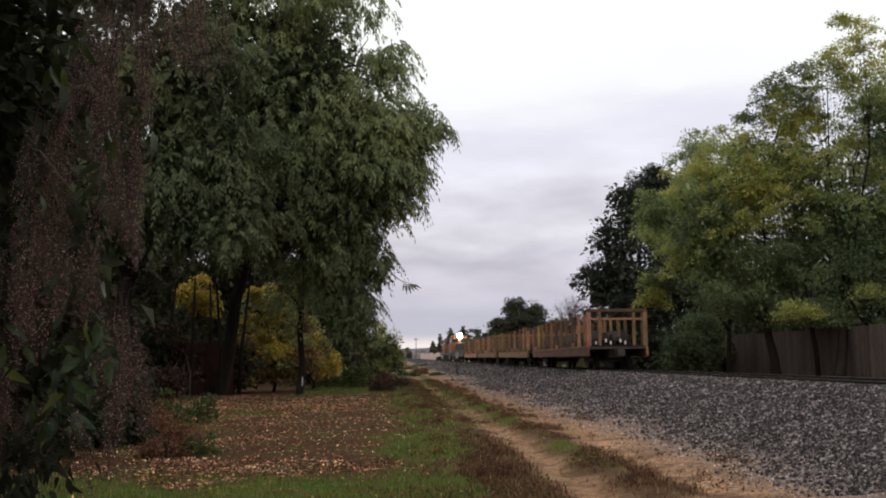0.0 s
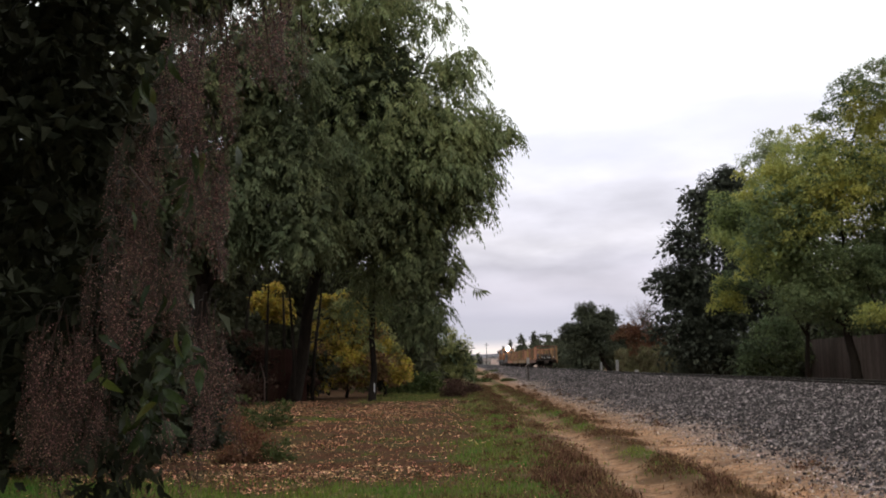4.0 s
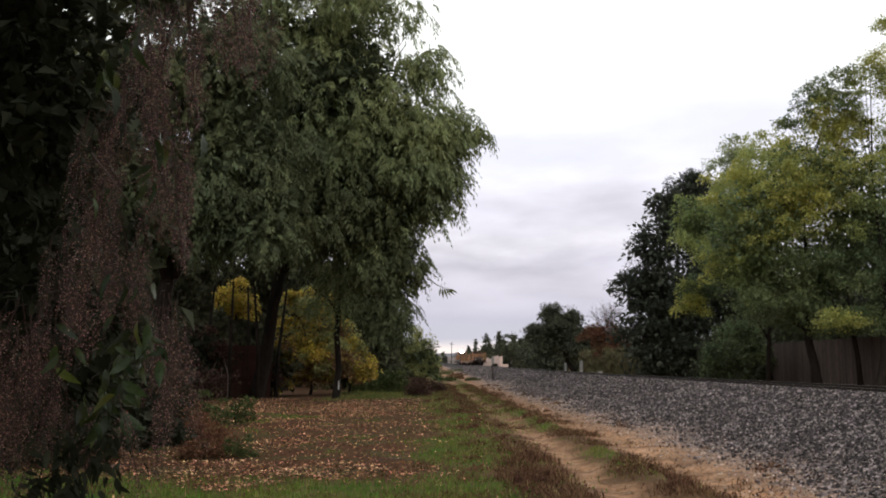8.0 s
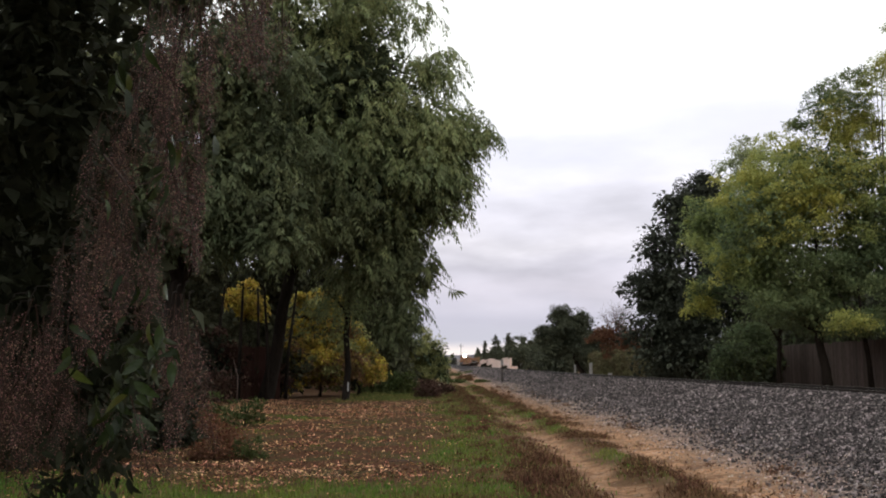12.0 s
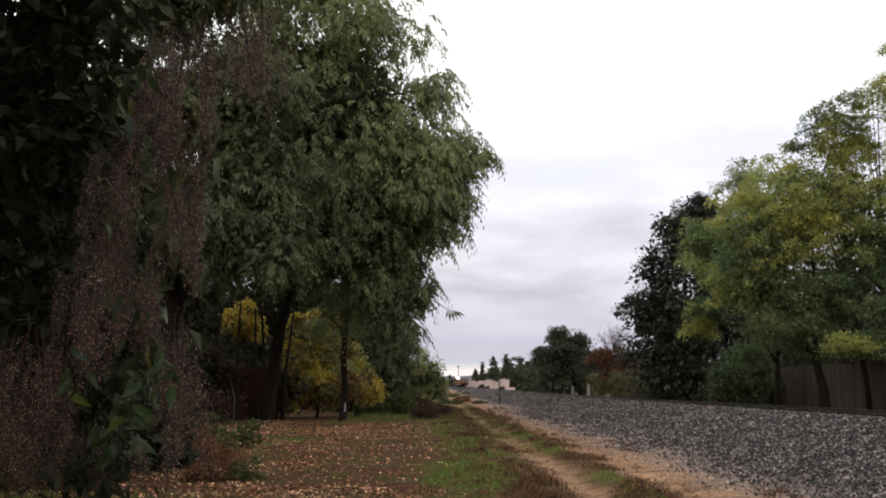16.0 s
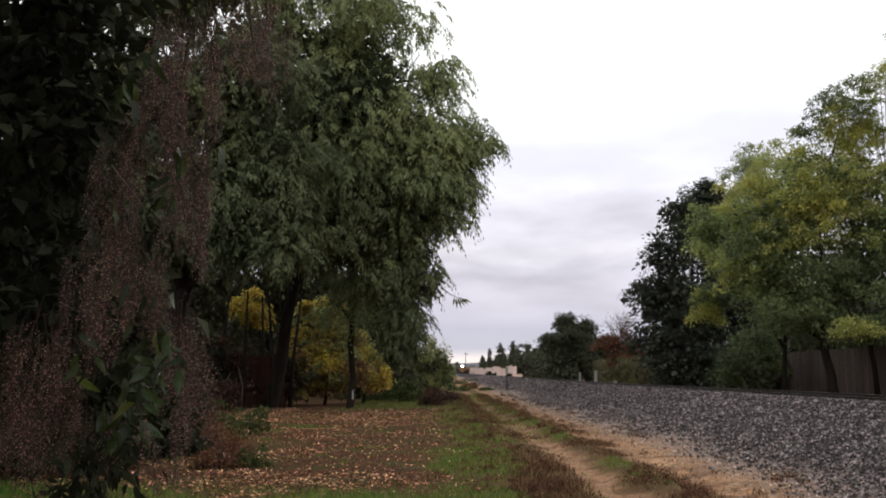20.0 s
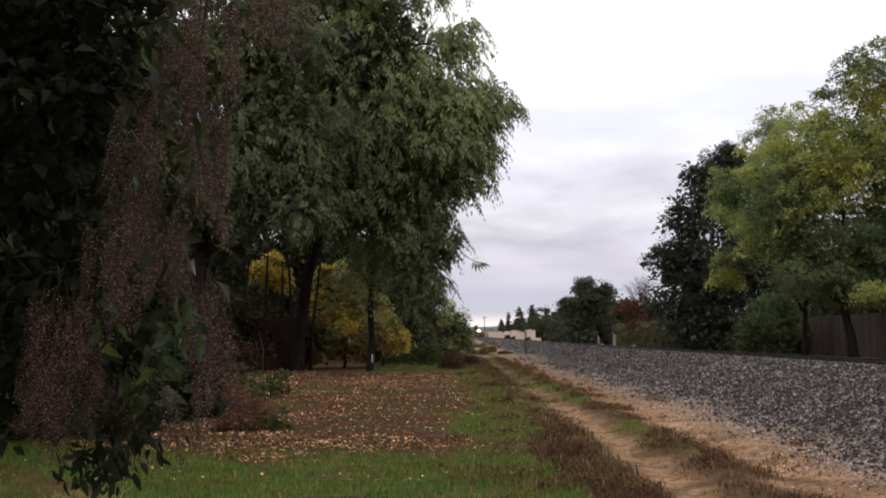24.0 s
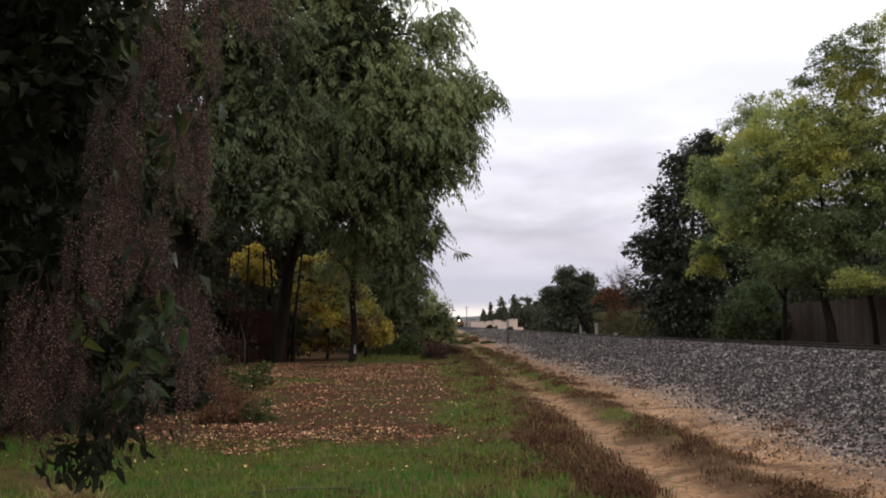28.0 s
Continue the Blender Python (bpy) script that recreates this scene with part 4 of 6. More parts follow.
K = [(-0.8, 80, 2.9, 1.3, 1.3), (-0.1, 80, 2.3, 0.9, 1.1), (-1.8, 80, 3.3, 1.5, 1.7), (-0.9, 80, 1.3, 1.5, 1.1), (-2.6, 80, 2.2, 1.6, 2.0)]
tree("tall_shrub", "olive-green shrub beside the path's far end", "shrub", (-1.2, 80, 0), (-1.2, 80, 1.0), K,
     [leaf_crown("crown", lumpy(K, 7), 15000, 0.16, M["olive"], hollow=0.4, clump=0.35), core_crown(K, 900, 0.4)], 0.12)
# the wood's back rank, its shade put into the dark leaf colour
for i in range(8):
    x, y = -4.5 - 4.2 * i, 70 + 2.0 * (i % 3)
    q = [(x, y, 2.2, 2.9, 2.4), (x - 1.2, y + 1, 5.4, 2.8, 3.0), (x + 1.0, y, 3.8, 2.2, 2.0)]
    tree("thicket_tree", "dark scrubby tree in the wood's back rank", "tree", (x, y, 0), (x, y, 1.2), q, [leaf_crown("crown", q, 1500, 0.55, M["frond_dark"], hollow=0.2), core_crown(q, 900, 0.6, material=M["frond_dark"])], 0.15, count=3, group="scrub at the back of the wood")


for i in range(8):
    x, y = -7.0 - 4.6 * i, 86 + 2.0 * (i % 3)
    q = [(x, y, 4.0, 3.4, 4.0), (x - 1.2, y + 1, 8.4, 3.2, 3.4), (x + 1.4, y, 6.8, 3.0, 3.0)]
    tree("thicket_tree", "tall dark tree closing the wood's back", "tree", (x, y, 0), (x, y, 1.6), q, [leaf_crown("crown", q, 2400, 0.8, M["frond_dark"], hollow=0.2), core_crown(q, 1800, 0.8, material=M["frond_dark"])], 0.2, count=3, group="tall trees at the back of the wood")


_v, _f = tube([(0, 0, -0.05), (0.06, 0.02, 0.35), (0.34, 0.05, 0.9)], [0.03, 0.022, 0.008], 5)
STEM = mesh("stem", _v, _f, M["bark"])


def small_bush(name, label, at, w, h, material, count, size):
    b = thing(name, label, "bush", at, "low bushes by the path")
    q = [(0, 0, h * 0.5, w, h * 0.5), (w * 0.5, 0.2, h * 0.4, w * 0.6, h * 0.42), (-w * 0.5, -0.2, h * 0.35, w * 0.6, h * 0.38)]
    child("foliage", leaf_crown("foliage", q, count, size, material, hollow=0.2, clump=0.35 * w, per=40, droop=-0.4), b)
    for k in range(4):
        child("stem", STEM, b, m=Matrix.Rotation(k * 1.57 + rng.random(), 4, "Z") @ Matrix.Diagonal((w * 0.9, w * 0.9, h * 0.85, 1)))
    return b


small_bush("round_bush", "rounded dark green bush on the grass", (-2.3, 58, 0), 0.95, 1.5, M["shrub"], 1600, 0.16)
small_bush("heath_bush", "low brown heathery bush beside the path", (-0.5, 51, 0), 0.62, 0.8, M["heath_dark"], 3200, 0.08)
small_bush("heath_bush", "low brown heathery bush beside the path", (0.4, 58, 0), 0.5, 0.75, M["heath_dark"], 2200, 0.09)
small_bush("heath_bush", "low brown heathery bush beside the path", (-0.9, 67, 0), 0.8, 0.9, M["heath_dark"], 2200, 0.1)
small_bush("round_bush", "small dark bush under the trees", (-4.0, 60, 0), 0.9, 1.0, M["shrub"], 1200, 0.15)
small_bush("round_bush", "dark green bush in the shade of the trees", (-3.6, 66, 0), 1.5, 3.0, M["frond_dark"], 2600, 0.24)
small_bush("round_bush", "dark green bush in the shade of the trees", (-5.6, 67, 0), 1.6, 3.4, M["frond_dark"], 2600, 0.24)
small_bush("dry_bush", "rusty dried weeds among fallen leaves", (-5.2, 21.0, 0), 0.8, 0.6, M["rust_leaf"], 1400, 0.08)
small_bush("dry_bush", "rusty dried weeds among fallen leaves", (-5.9, 23.5, 0), 0.7, 0.7, M["rust_leaf"], 1200, 0.09)
small_bush("dry_bush", "rust-brown undergrowth at the foot of the trees", (-10.4, 45, 0), 1.3, 1.6, M["heath_dark"], 1800, 0.16)
small_bush("dry_bush", "rust-brown undergrowth at the foot of the trees", (-12.2, 43, 0), 1.4, 1.8, M["heath_dark"], 1800, 0.16)
small_bush("weed_clump", "green weed clump in the fallen leaves", (-3.25, 17.2, 0), 0.3, 0.45, M["shrub"], 700, 0.06)
small_bush("weed_clump", "green weed clump in the fallen leaves", (-5.1, 26.5, 0), 0.5, 0.8, M["shrub"], 600, 0.1)
small_bush("weed_clump", "green weed clump in the fallen leaves", (-6.2, 27.5, 0), 0.5, 0.9, M["shrub"], 600, 0.1)
small_bush("dry_bush", "rusty dried weeds among fallen leaves", (-3.75, 16.9, 0), 0.45, 0.62, M["rust_leaf"], 1500, 0.06)
for i in range(9):
    small_bush("undergrowth_bush", "dim undergrowth beneath the trees", (-8.0 - 1.9 * i, 51 - 1.2 * i + rng.normal(), 0), 1.4, 2.6 + rng.random(), M["frond_dark"], 1100, 0.3)
for i in range(10):
    small_bush("heath_bush", "low brown heathery tuft beside the path", (0.7 + 0.45 * rng.normal(), 24 + 3.6 * i + rng.normal(), 0), 0.22 + 0.2 * rng.random(), 0.13 + 0.14 * rng.random(), M["heath"], 800, 0.05)
for x, y, w, h in ((1.4, 95, 1.2, 0.7), (2.8, 108, 1.3, 0.7), (0.4, 118, 1.5, 0.9), (3.6, 132, 1.6, 0.8), (4.2, 98, 0.8, 0.5), (-1.5, 105, 1.6, 1.2), (2.0, 150, 2.2, 1.0), (-0.5, 170, 2.4, 1.4), (5.0, 190, 2.4, 1.0)):
    small_bush("scrub_bush", "low brown and olive scrub near the path's end", (x, y, float(ground_z(x, y))), w * 0.7, h * 0.45, M["heath" if y % 4 < 2 else "shrub"], 900, 0.16)
# bare saplings between the trunks
for i, (x, y) in enumerate(((-9.4, 47), (-9.0, 50), (-8.0, 46.5), (-7.5, 49), (-11.6, 46), (-10.6, 48))):
    t = thing("sapling", "thin bare sapling stem under the trees", "sapling", (x, y, 0), "saplings under the trees")
    v, f = tubes([([(0, 0, -0.1), (0.1 * rng.normal(), 0, 2), (0.35 * rng.normal(), 0.2, 5.5)], [0.12, 0.1, 0.05])], 6)
    child("stem", mesh("stem", v, f, M["bark"], True), t)

# a dark board fence in the shade under the trees, with pale stems before it
shade_fence = thing("board_fence", "dark red-brown board fence in the shade under the trees", "fence", (-15.4, 48.3, 0), kind="structure")
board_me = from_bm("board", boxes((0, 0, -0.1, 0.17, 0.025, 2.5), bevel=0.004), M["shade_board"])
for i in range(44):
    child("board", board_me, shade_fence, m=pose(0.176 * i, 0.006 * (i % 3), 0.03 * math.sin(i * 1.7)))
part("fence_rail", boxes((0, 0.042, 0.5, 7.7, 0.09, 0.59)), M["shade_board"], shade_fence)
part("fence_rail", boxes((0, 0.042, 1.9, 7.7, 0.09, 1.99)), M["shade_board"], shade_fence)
for x, y, h in ((-9.75, 45.0, 1.7), (-9.35, 45.3, 1.5), (-9.0, 44.8, 1.9)):
    t = thing("pale_stem", "short pale dead stem before the shaded fence", "stem", (x, y, 0), "dead stems under the trees")
    v, f = tubes([([(0, 0, -0.1), (0.06 * rng.normal(), 0, h * 0.6), (0.15 * rng.normal(), 0.05, h)], [0.045, 0.035, 0.012])], 6)
    child("stem", mesh("stem", v, f, M["twig"], True), t)

# ---- trees beyond the track
E1 = [(17.2, 50, 8.7, 3.0, 3.6), (20.3, 50, 11.3, 3.6, 3.0), (16.4, 60, 10.4, 1.7, 2.0), (18.6, 59, 13.7, 1.7, 1.4), (15.6, 51, 7.2, 1.5, 2.0), (18.4, 50, 5.0, 3.6, 1.6), (16.3, 60, 6.2, 1.1, 1.3), (20.8, 51, 14.6, 1.8, 1.3)]
E2 = [(23.4, 49, 8.3, 4.0, 4.0), (26.6, 49, 12.6, 4.0, 3.8), (27.6, 49, 7.1, 4.2, 4.2), (24.8, 49, 15.4, 2.0, 1.6), (21.8, 47, 4.9, 2.2, 1.4), (24.4, 49, 18.0, 1.2, 1.1), (22.4, 49, 16.4, 1.4, 1.1)]
# upper masses get the bright leaf, lower and inner ones the shade-darkened leaf
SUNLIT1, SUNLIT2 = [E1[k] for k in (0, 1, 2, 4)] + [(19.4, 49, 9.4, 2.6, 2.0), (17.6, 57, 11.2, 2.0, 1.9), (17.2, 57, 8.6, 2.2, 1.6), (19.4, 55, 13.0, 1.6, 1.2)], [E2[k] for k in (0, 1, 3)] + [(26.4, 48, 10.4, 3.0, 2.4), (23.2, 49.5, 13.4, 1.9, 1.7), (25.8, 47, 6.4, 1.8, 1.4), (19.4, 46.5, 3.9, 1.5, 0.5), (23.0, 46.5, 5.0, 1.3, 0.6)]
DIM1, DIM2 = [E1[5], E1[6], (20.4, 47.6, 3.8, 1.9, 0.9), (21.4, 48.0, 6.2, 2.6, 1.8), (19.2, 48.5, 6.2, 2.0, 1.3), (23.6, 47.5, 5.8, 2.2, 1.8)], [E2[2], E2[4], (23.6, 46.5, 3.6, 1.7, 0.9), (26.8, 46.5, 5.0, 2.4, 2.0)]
CROWN_TOP = [E2[5], E2[6], (23.6, 49, 16.2, 1.1, 0.9), (25.6, 49, 17.0, 1.4, 1.2), (23.2, 49, 18.9, 0.45, 0.3)]
GREY_TOP = [(19.2, 49.5, 14.9, 0.9, 0.7), (20.2, 49.5, 15.9, 0.9, 0.7), (21.2, 49.5, 16.6, 0.8, 0.6), (18.4, 49.5, 13.9, 0.7, 0.5), (20.8, 49.5, 14.9, 0.9, 0.6)]
tree("yellowing_tree", "broad tree with leaves turning yellow-green before the fence", "tree", (19.2, 49.5, 0.46), (18.9, 49.7, 3.6), E1,
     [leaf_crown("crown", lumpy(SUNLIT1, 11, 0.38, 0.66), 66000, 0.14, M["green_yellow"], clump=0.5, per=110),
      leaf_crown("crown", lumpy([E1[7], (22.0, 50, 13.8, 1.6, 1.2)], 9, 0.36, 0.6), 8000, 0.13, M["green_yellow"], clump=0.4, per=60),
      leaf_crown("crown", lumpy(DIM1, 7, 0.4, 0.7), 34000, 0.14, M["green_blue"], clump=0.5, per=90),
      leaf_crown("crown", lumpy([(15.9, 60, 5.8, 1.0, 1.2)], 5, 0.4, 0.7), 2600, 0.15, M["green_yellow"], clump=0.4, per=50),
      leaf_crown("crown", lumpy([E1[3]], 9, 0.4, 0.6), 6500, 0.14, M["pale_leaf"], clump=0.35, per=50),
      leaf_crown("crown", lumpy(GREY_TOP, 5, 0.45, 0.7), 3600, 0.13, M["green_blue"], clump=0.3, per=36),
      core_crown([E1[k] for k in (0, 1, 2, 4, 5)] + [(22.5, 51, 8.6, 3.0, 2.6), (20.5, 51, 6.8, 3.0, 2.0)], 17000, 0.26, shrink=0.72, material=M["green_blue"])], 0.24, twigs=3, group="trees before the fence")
tree("yellowing_tree", "tall tree with leaves turning yellow-green before the fence", "tree", (20.6, 45.5, 0.46), (22.0, 47.5, 4.5), E2,
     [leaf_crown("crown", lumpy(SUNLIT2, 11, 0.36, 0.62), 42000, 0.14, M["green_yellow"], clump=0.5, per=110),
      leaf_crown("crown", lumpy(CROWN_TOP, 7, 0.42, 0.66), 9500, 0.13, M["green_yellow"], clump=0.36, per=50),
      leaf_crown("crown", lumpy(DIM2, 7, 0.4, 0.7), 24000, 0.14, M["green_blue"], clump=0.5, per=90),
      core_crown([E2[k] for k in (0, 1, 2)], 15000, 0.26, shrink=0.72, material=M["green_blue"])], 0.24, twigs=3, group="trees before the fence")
for x, y, lean, h in ((22.2, 46.4, 0.9, 6.0), (24.2, 47.0, -0.7, 6.5), (17.6, 52.0, 0.4, 5.0), (21.0, 48.6, -0.5, 6.0), (25.6, 45.6, 0.5, 5.5)):
    st = thing("leaning_stem", "slim dark leaning stem under the yellowing trees", "tree stem", (x, y, 0.46), "stems before the fence")
    v, f = tubes([([(0, 0, -0.3), (lean * 0.2, 0, 1.4), (lean * 0.55, 0.1, 3.0), (lean, 0.1, h)], [0.16, 0.13, 0.1, 0.04]), ([(lean * 0.4, 0.05, 2.4), (lean * 0.4 - 0.8, 0.1, 3.8), (lean * 0.4 - 1.3, 0.2, 5.2)], [0.07, 0.05, 0.02])], 7)
    child("stem", mesh("stem", v, f, M["bark"], True), st)
# lower growth before the fence, and the dark belt of trees behind it
for i, (x, y, w, h) in enumerate(((16.6, 57, 0.9, 2.9), (18.4, 60, 1.3, 3.8), (26.5, 44.5, 1.5, 3.4), (24.4, 41, 1.2, 2.4), (19.6, 65, 1.8, 4.0))):
    q = [(x, y, 0.5 + h * 0.45, w, h * 0.5), (x + 0.7, y + 0.6, 0.5 + h * 0.6, w * 0.8, h * 0.45)]
    tree("bushy_tree", "blue-green bushy growth hanging before the fence", "tree", (x, y, 0.46), (x, y, 1.2), q,
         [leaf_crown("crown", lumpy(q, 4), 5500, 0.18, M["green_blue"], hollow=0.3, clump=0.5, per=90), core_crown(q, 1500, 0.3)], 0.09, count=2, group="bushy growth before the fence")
for i in range(12):
    x, y = 27 + 1.5 * (i % 3) + (2.5 if i > 7 else 0), (40 + 7 * i) if i < 8 else 62 + 11 * (i - 8)
    q = [(x, y, 3.0, 3.6, 3.0), (x + 1, y + 2, 6.0, 3.2, 3.2), (x - 0.5, y - 2, 4.4, 2.6, 2.6)]
    tree("garden_tree", "dark leafy tree in the gardens behind the fence", "tree", (x, y, 0.46), (x, y, 2.0), q, [leaf_crown("crown", q, 3200, 0.42, M["far_green"], hollow=0.2), core_crown(q, 1200, 0.6, material=M["far_green"])], 0.18, count=3, group="trees behind the fence")
F1 = [(18.9, 75, 13.5, 2.2, 2.6), (17.2, 75, 10.9, 1.8, 2.0), (16.4, 75, 7.4, 2.3, 2.2), (19.2, 75, 6.6, 3.8, 3.8), (20.3, 75, 14.9, 2.1, 1.6), (16.6, 75, 4.6, 2.5, 2.6), (23.0, 74, 9.2, 3.5, 5.0), (17.2, 74, 2.6, 2.2, 2.0), (20.2, 74, 3.0, 2.4, 2.4), (21.2, 75, 11.5, 2.6, 2.6)]
tree("evergreen_oak", "tall dark evergreen tree beyond the track", "tree", (19.0, 76, 0.46), (19.0, 76, 4.0), F1,
     [leaf_crown("crown", lumpy(F1, 9, 0.36, 0.8), 80000, 0.13, M["oak"], hollow=0.3, clump=0.4, ragged=0.15), core_crown(F1, 22000, 0.4, shrink=0.9, material=M["oak"])], 0.35)
G1 = [(14.7, 120, 7.6, 1.7, 1.5), (16.7, 120, 7.2, 1.7, 1.4), (15.3, 120, 6.0, 3.1, 2.0), (13.7, 120, 4.8, 2.0, 2.4), (16.9, 120, 4.1, 3.4, 2.4)]
tree("dark_tree", "rounded dark tree along the line", "tree", (17.5, 120, 0.4), (16.5, 120, 2.0), G1, [leaf_crown("crown", lumpy(G1, 10, 0.36, 0.7), 46000, 0.15, M["far_green"], hollow=0.3, clump=0.45), core_crown(G1, 5000, material=M["far_green"])], 0.3)
for i, (x, y, h) in enumerate(((16.8, 135, 6.0), (17.2, 150, 6.4), (18.2, 170, 7.0), (19.6, 190, 7.6), (21.0, 205, 8.0), (21.0, 108, 5.0), (22.5, 92, 4.4), (19.6, 126, 5.6), (20.6, 118, 5.4), (20.8, 66, 3.6), (20.2, 82, 4.6))):
    q = [(x, y, h * 0.55, 2.6, h * 0.5), (x - 1.0, y + 1, h * 0.4, 2.0, h * 0.4), (x + 1, y - 2, h * 0.45, 2.3, h * 0.45)]
    tree("hedge_tree", "dark bushy tree in the row along the line", "tree", (x, y, 0.46), (x, y, 1.0), q, [leaf_crown("crown", lumpy(q, 3), 3600, 0.34, M["far_green"], hollow=0.2), core_crown(q, 1000, 0.5, material=M["far_green"])], 0.15, count=3, group="row of trees along the line")
H1 = [(16.2, 100, 4.6, 1.3, 1.2), (17.0, 100, 5.4, 1.0, 0.8), (18.0, 100, 4.8, 1.5, 1.4), (19.6, 100, 4.6, 1.6, 1.6), (17.6, 100, 3.2, 1.4, 1.0)]
rust = tree("rust_tree", "half-bare tree with rust-brown leaves and pale bare twigs", "tree", (18.2, 100, 0.46), (18.1, 100, 2.4), H1,
            [leaf_crown("crown", lumpy(H1), 10000, 0.17, M["rust_leaf"], hollow=0.2)], 0.14, twigs=6)
twig_rows = []
for i in range(70):
    a, r = rng.random() * 6.283, 0.3 + 2.1 * rng.random()
    e = np.array([18.0 + r * math.cos(a), 100 + 0.6 * r * math.sin(a), 8.0 - 0.4 * r * (0.6 + 1.2 * rng.random())])
    b0 = np.array([18.1, 100, 4.0]) + rng.normal(size=3) * 0.25
    m1 = b0 * 0.45 + e * 0.55 + rng.normal(size=3) * 0.18 + (0, 0, 0.25)
    twig_rows += [([b0, m1, e], [0.025, 0.013, 0.006]), ([m1, (m1 + e) / 2 + rng.normal(size=3) * 0.2, e + rng.normal(size=3) * 0.35], [0.01, 0.008, 0.005])]
v, f = tubes(twig_rows, 4)
child("bare_top", mesh("bare_top", v, f, M["twig"]), rust, "pale bare twigs", pose(-18.2, -100, -0.46))
for x, y, top, w in ((18.5, 480, 11.0, 2.4), (20.5, 520, 10.5, 2.6), (18.4, 400, 12.0, 2.0), (18.6, 330, 13.6, 2.3), (20.4, 345, 10.8, 2.6), (19.4, 280, 10.9, 2.0), (22.0, 300, 9.8, 2.4), (21.2, 255, 9.6, 2.4), (23.0, 235, 8.8, 2.2), (20.6, 225, 7.6, 1.9), (26.0, 260, 10.4, 2.8)):
    z = float(ground_z(x, y))
    h = top - z
    q = [(x, y, z + h * (0.1 + 0.105 * k), 1.25 * w * (1.0 - 0.118 * k), h * 0.07) for k in range(9)]
    tree("cypress", "dark pointed conifer far down the line", "tree", (x, y, z), (x, y, z + h * 0.9), q, [leaf_crown("crown", q, 2600, 0.5, M["far_green"], hollow=0.1, clump=0.3, per=30, droop=-0.6, ragged=0.1), core_crown(q, 700, 0.6, shrink=0.8, material=M["far_green"])], 0.12, count=0, twigs=0, group="far conifers")
for i in range(15):
    x, y = -70 + 7.2 * i + 2 * rng.normal(), 1040 + 14 * (i % 3)
    z, h = float(ground_z(x, y)), 6.5 + 4.0 * rng.random()
    q = [(x, y, z + h * 0.55, 4.0, h * 0.45), (x - 2.5, y + 2, z + h * 0.4, 3.2, h * 0.38), (x + 2.5, y, z + h * 0.42, 3.4, h * 0.4)]
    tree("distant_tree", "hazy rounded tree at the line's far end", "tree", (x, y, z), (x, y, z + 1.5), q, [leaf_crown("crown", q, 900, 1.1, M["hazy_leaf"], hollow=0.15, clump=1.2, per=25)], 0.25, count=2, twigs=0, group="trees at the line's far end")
for x, y, h in ((20.0, 250, 8.2), (20.5, 285, 8.0), (19.6, 320, 7.2), (20.4, 365, 7.8), (20.5, 430, 8.0), (19.4, 228, 7.4), (20.0, 470, 7.6), (18.6, 208, 6.8)):
    z = float(ground_z(x, y))
    q = [(x, y, z + h * 0.55, 2.6, h * 0.45), (x - 1.4, y + 3, z + h * 0.45, 2.0, h * 0.38), (x + 1.6, y - 2, z + h * 0.45, 2.2, h * 0.4)]
    tree("hedge_tree", "dark bushy tree behind the block wall", "tree", (x, y, z), (x, y, z + 1.0), q, [leaf_crown("crown", lumpy(q, 3), 2600, 0.42, M["far_green"], hollow=0.2, clump=0.5), core_crown(q, 500, 0.6, material=M["far_green"])], 0.15, count=2, group="trees behind the block wall")
# shrubs at the foot of the block wall
for x, y, h in ((15.2, 300, 1.6), (15.1, 325, 1.9), (15.2, 232, 1.0), (15.0, 350, 1.7)):
    small_bush("wall_shrub", "dark shrub at the foot of the block wall", (x, y, float(ground_z(x, y))), 0.9, h, M["thicket"], 300, 0.35)

# ---- wooden fence behind the track
fence = thing("wooden_fence", "weathered brown board fence behind the track", "fence", (21.6, 30, 0), kind="structure")


def fence_panel():
    bm = bmesh.new()
    for k in range(16):
        o = 0.006 * ((k * 5) % 3)
        box(bm, o, k * 0.15, 0.0, 0.022 + o, k * 0.15 + 0.144, 2.45 + 0.012 * ((k * 7) % 3))
    return from_bm("panel", bm, M["fence"])


panel_me = fence_panel()
fpost_me = from_bm("post", boxes((0.08, -0.05, -0.2, 0.18, 0.05, 2.4), bevel=0.01), M["fence"])
frail_me = from_bm("rail", boxes((0.04, 0, 0.4, 0.079, 2.4, 0.49), (0.04, 0, 1.95, 0.079, 2.4, 2.04)), M["fence"])
for i in range(28):
    z = 0.47
    child("panel", panel_me, fence, m=pose(0, i * 2.4, z))
    child("post", fpost_me, fence, m=pose(0, i * 2.4, z))
    child("rail", frail_me, fence, m=pose(0, i * 2.4, z))
hedge_q = [(17.4, y, z, 0.5, 0.55, 1.5) for y in np.arange(84, 116, 2.0) for z in (0.95, 1.55, 2.15, 2.75)]
hedge = thing("ivy_hedge", "ivy and shrubs climbing over the fence", "hedge", (17.4, 86, 0.46))
child("foliage", leaf_crown("foliage", hedge_q, 18000, 0.18, M["ivy"], hollow=0.2, clump=0.3, ragged=0.1), hedge, m=pose(-17.4, -86, -0.46))

# ---- posts by the line
mile = thing("milepost", "dark steel post with a pale plate at its head", "milepost", (5.9, 94, float(ground_z(5.9, 94))))
part("post", boxes((-0.055, -0.04, -0.3, 0.055, 0.04, 2.0), bevel=0.008), M["car_dark"], mile)
part("plate", boxes((-0.13, -0.06, 1.5, 0.13, -0.041, 2.1), bevel=0.003), M["old_plate"], mile, "pale weathered metal plate")
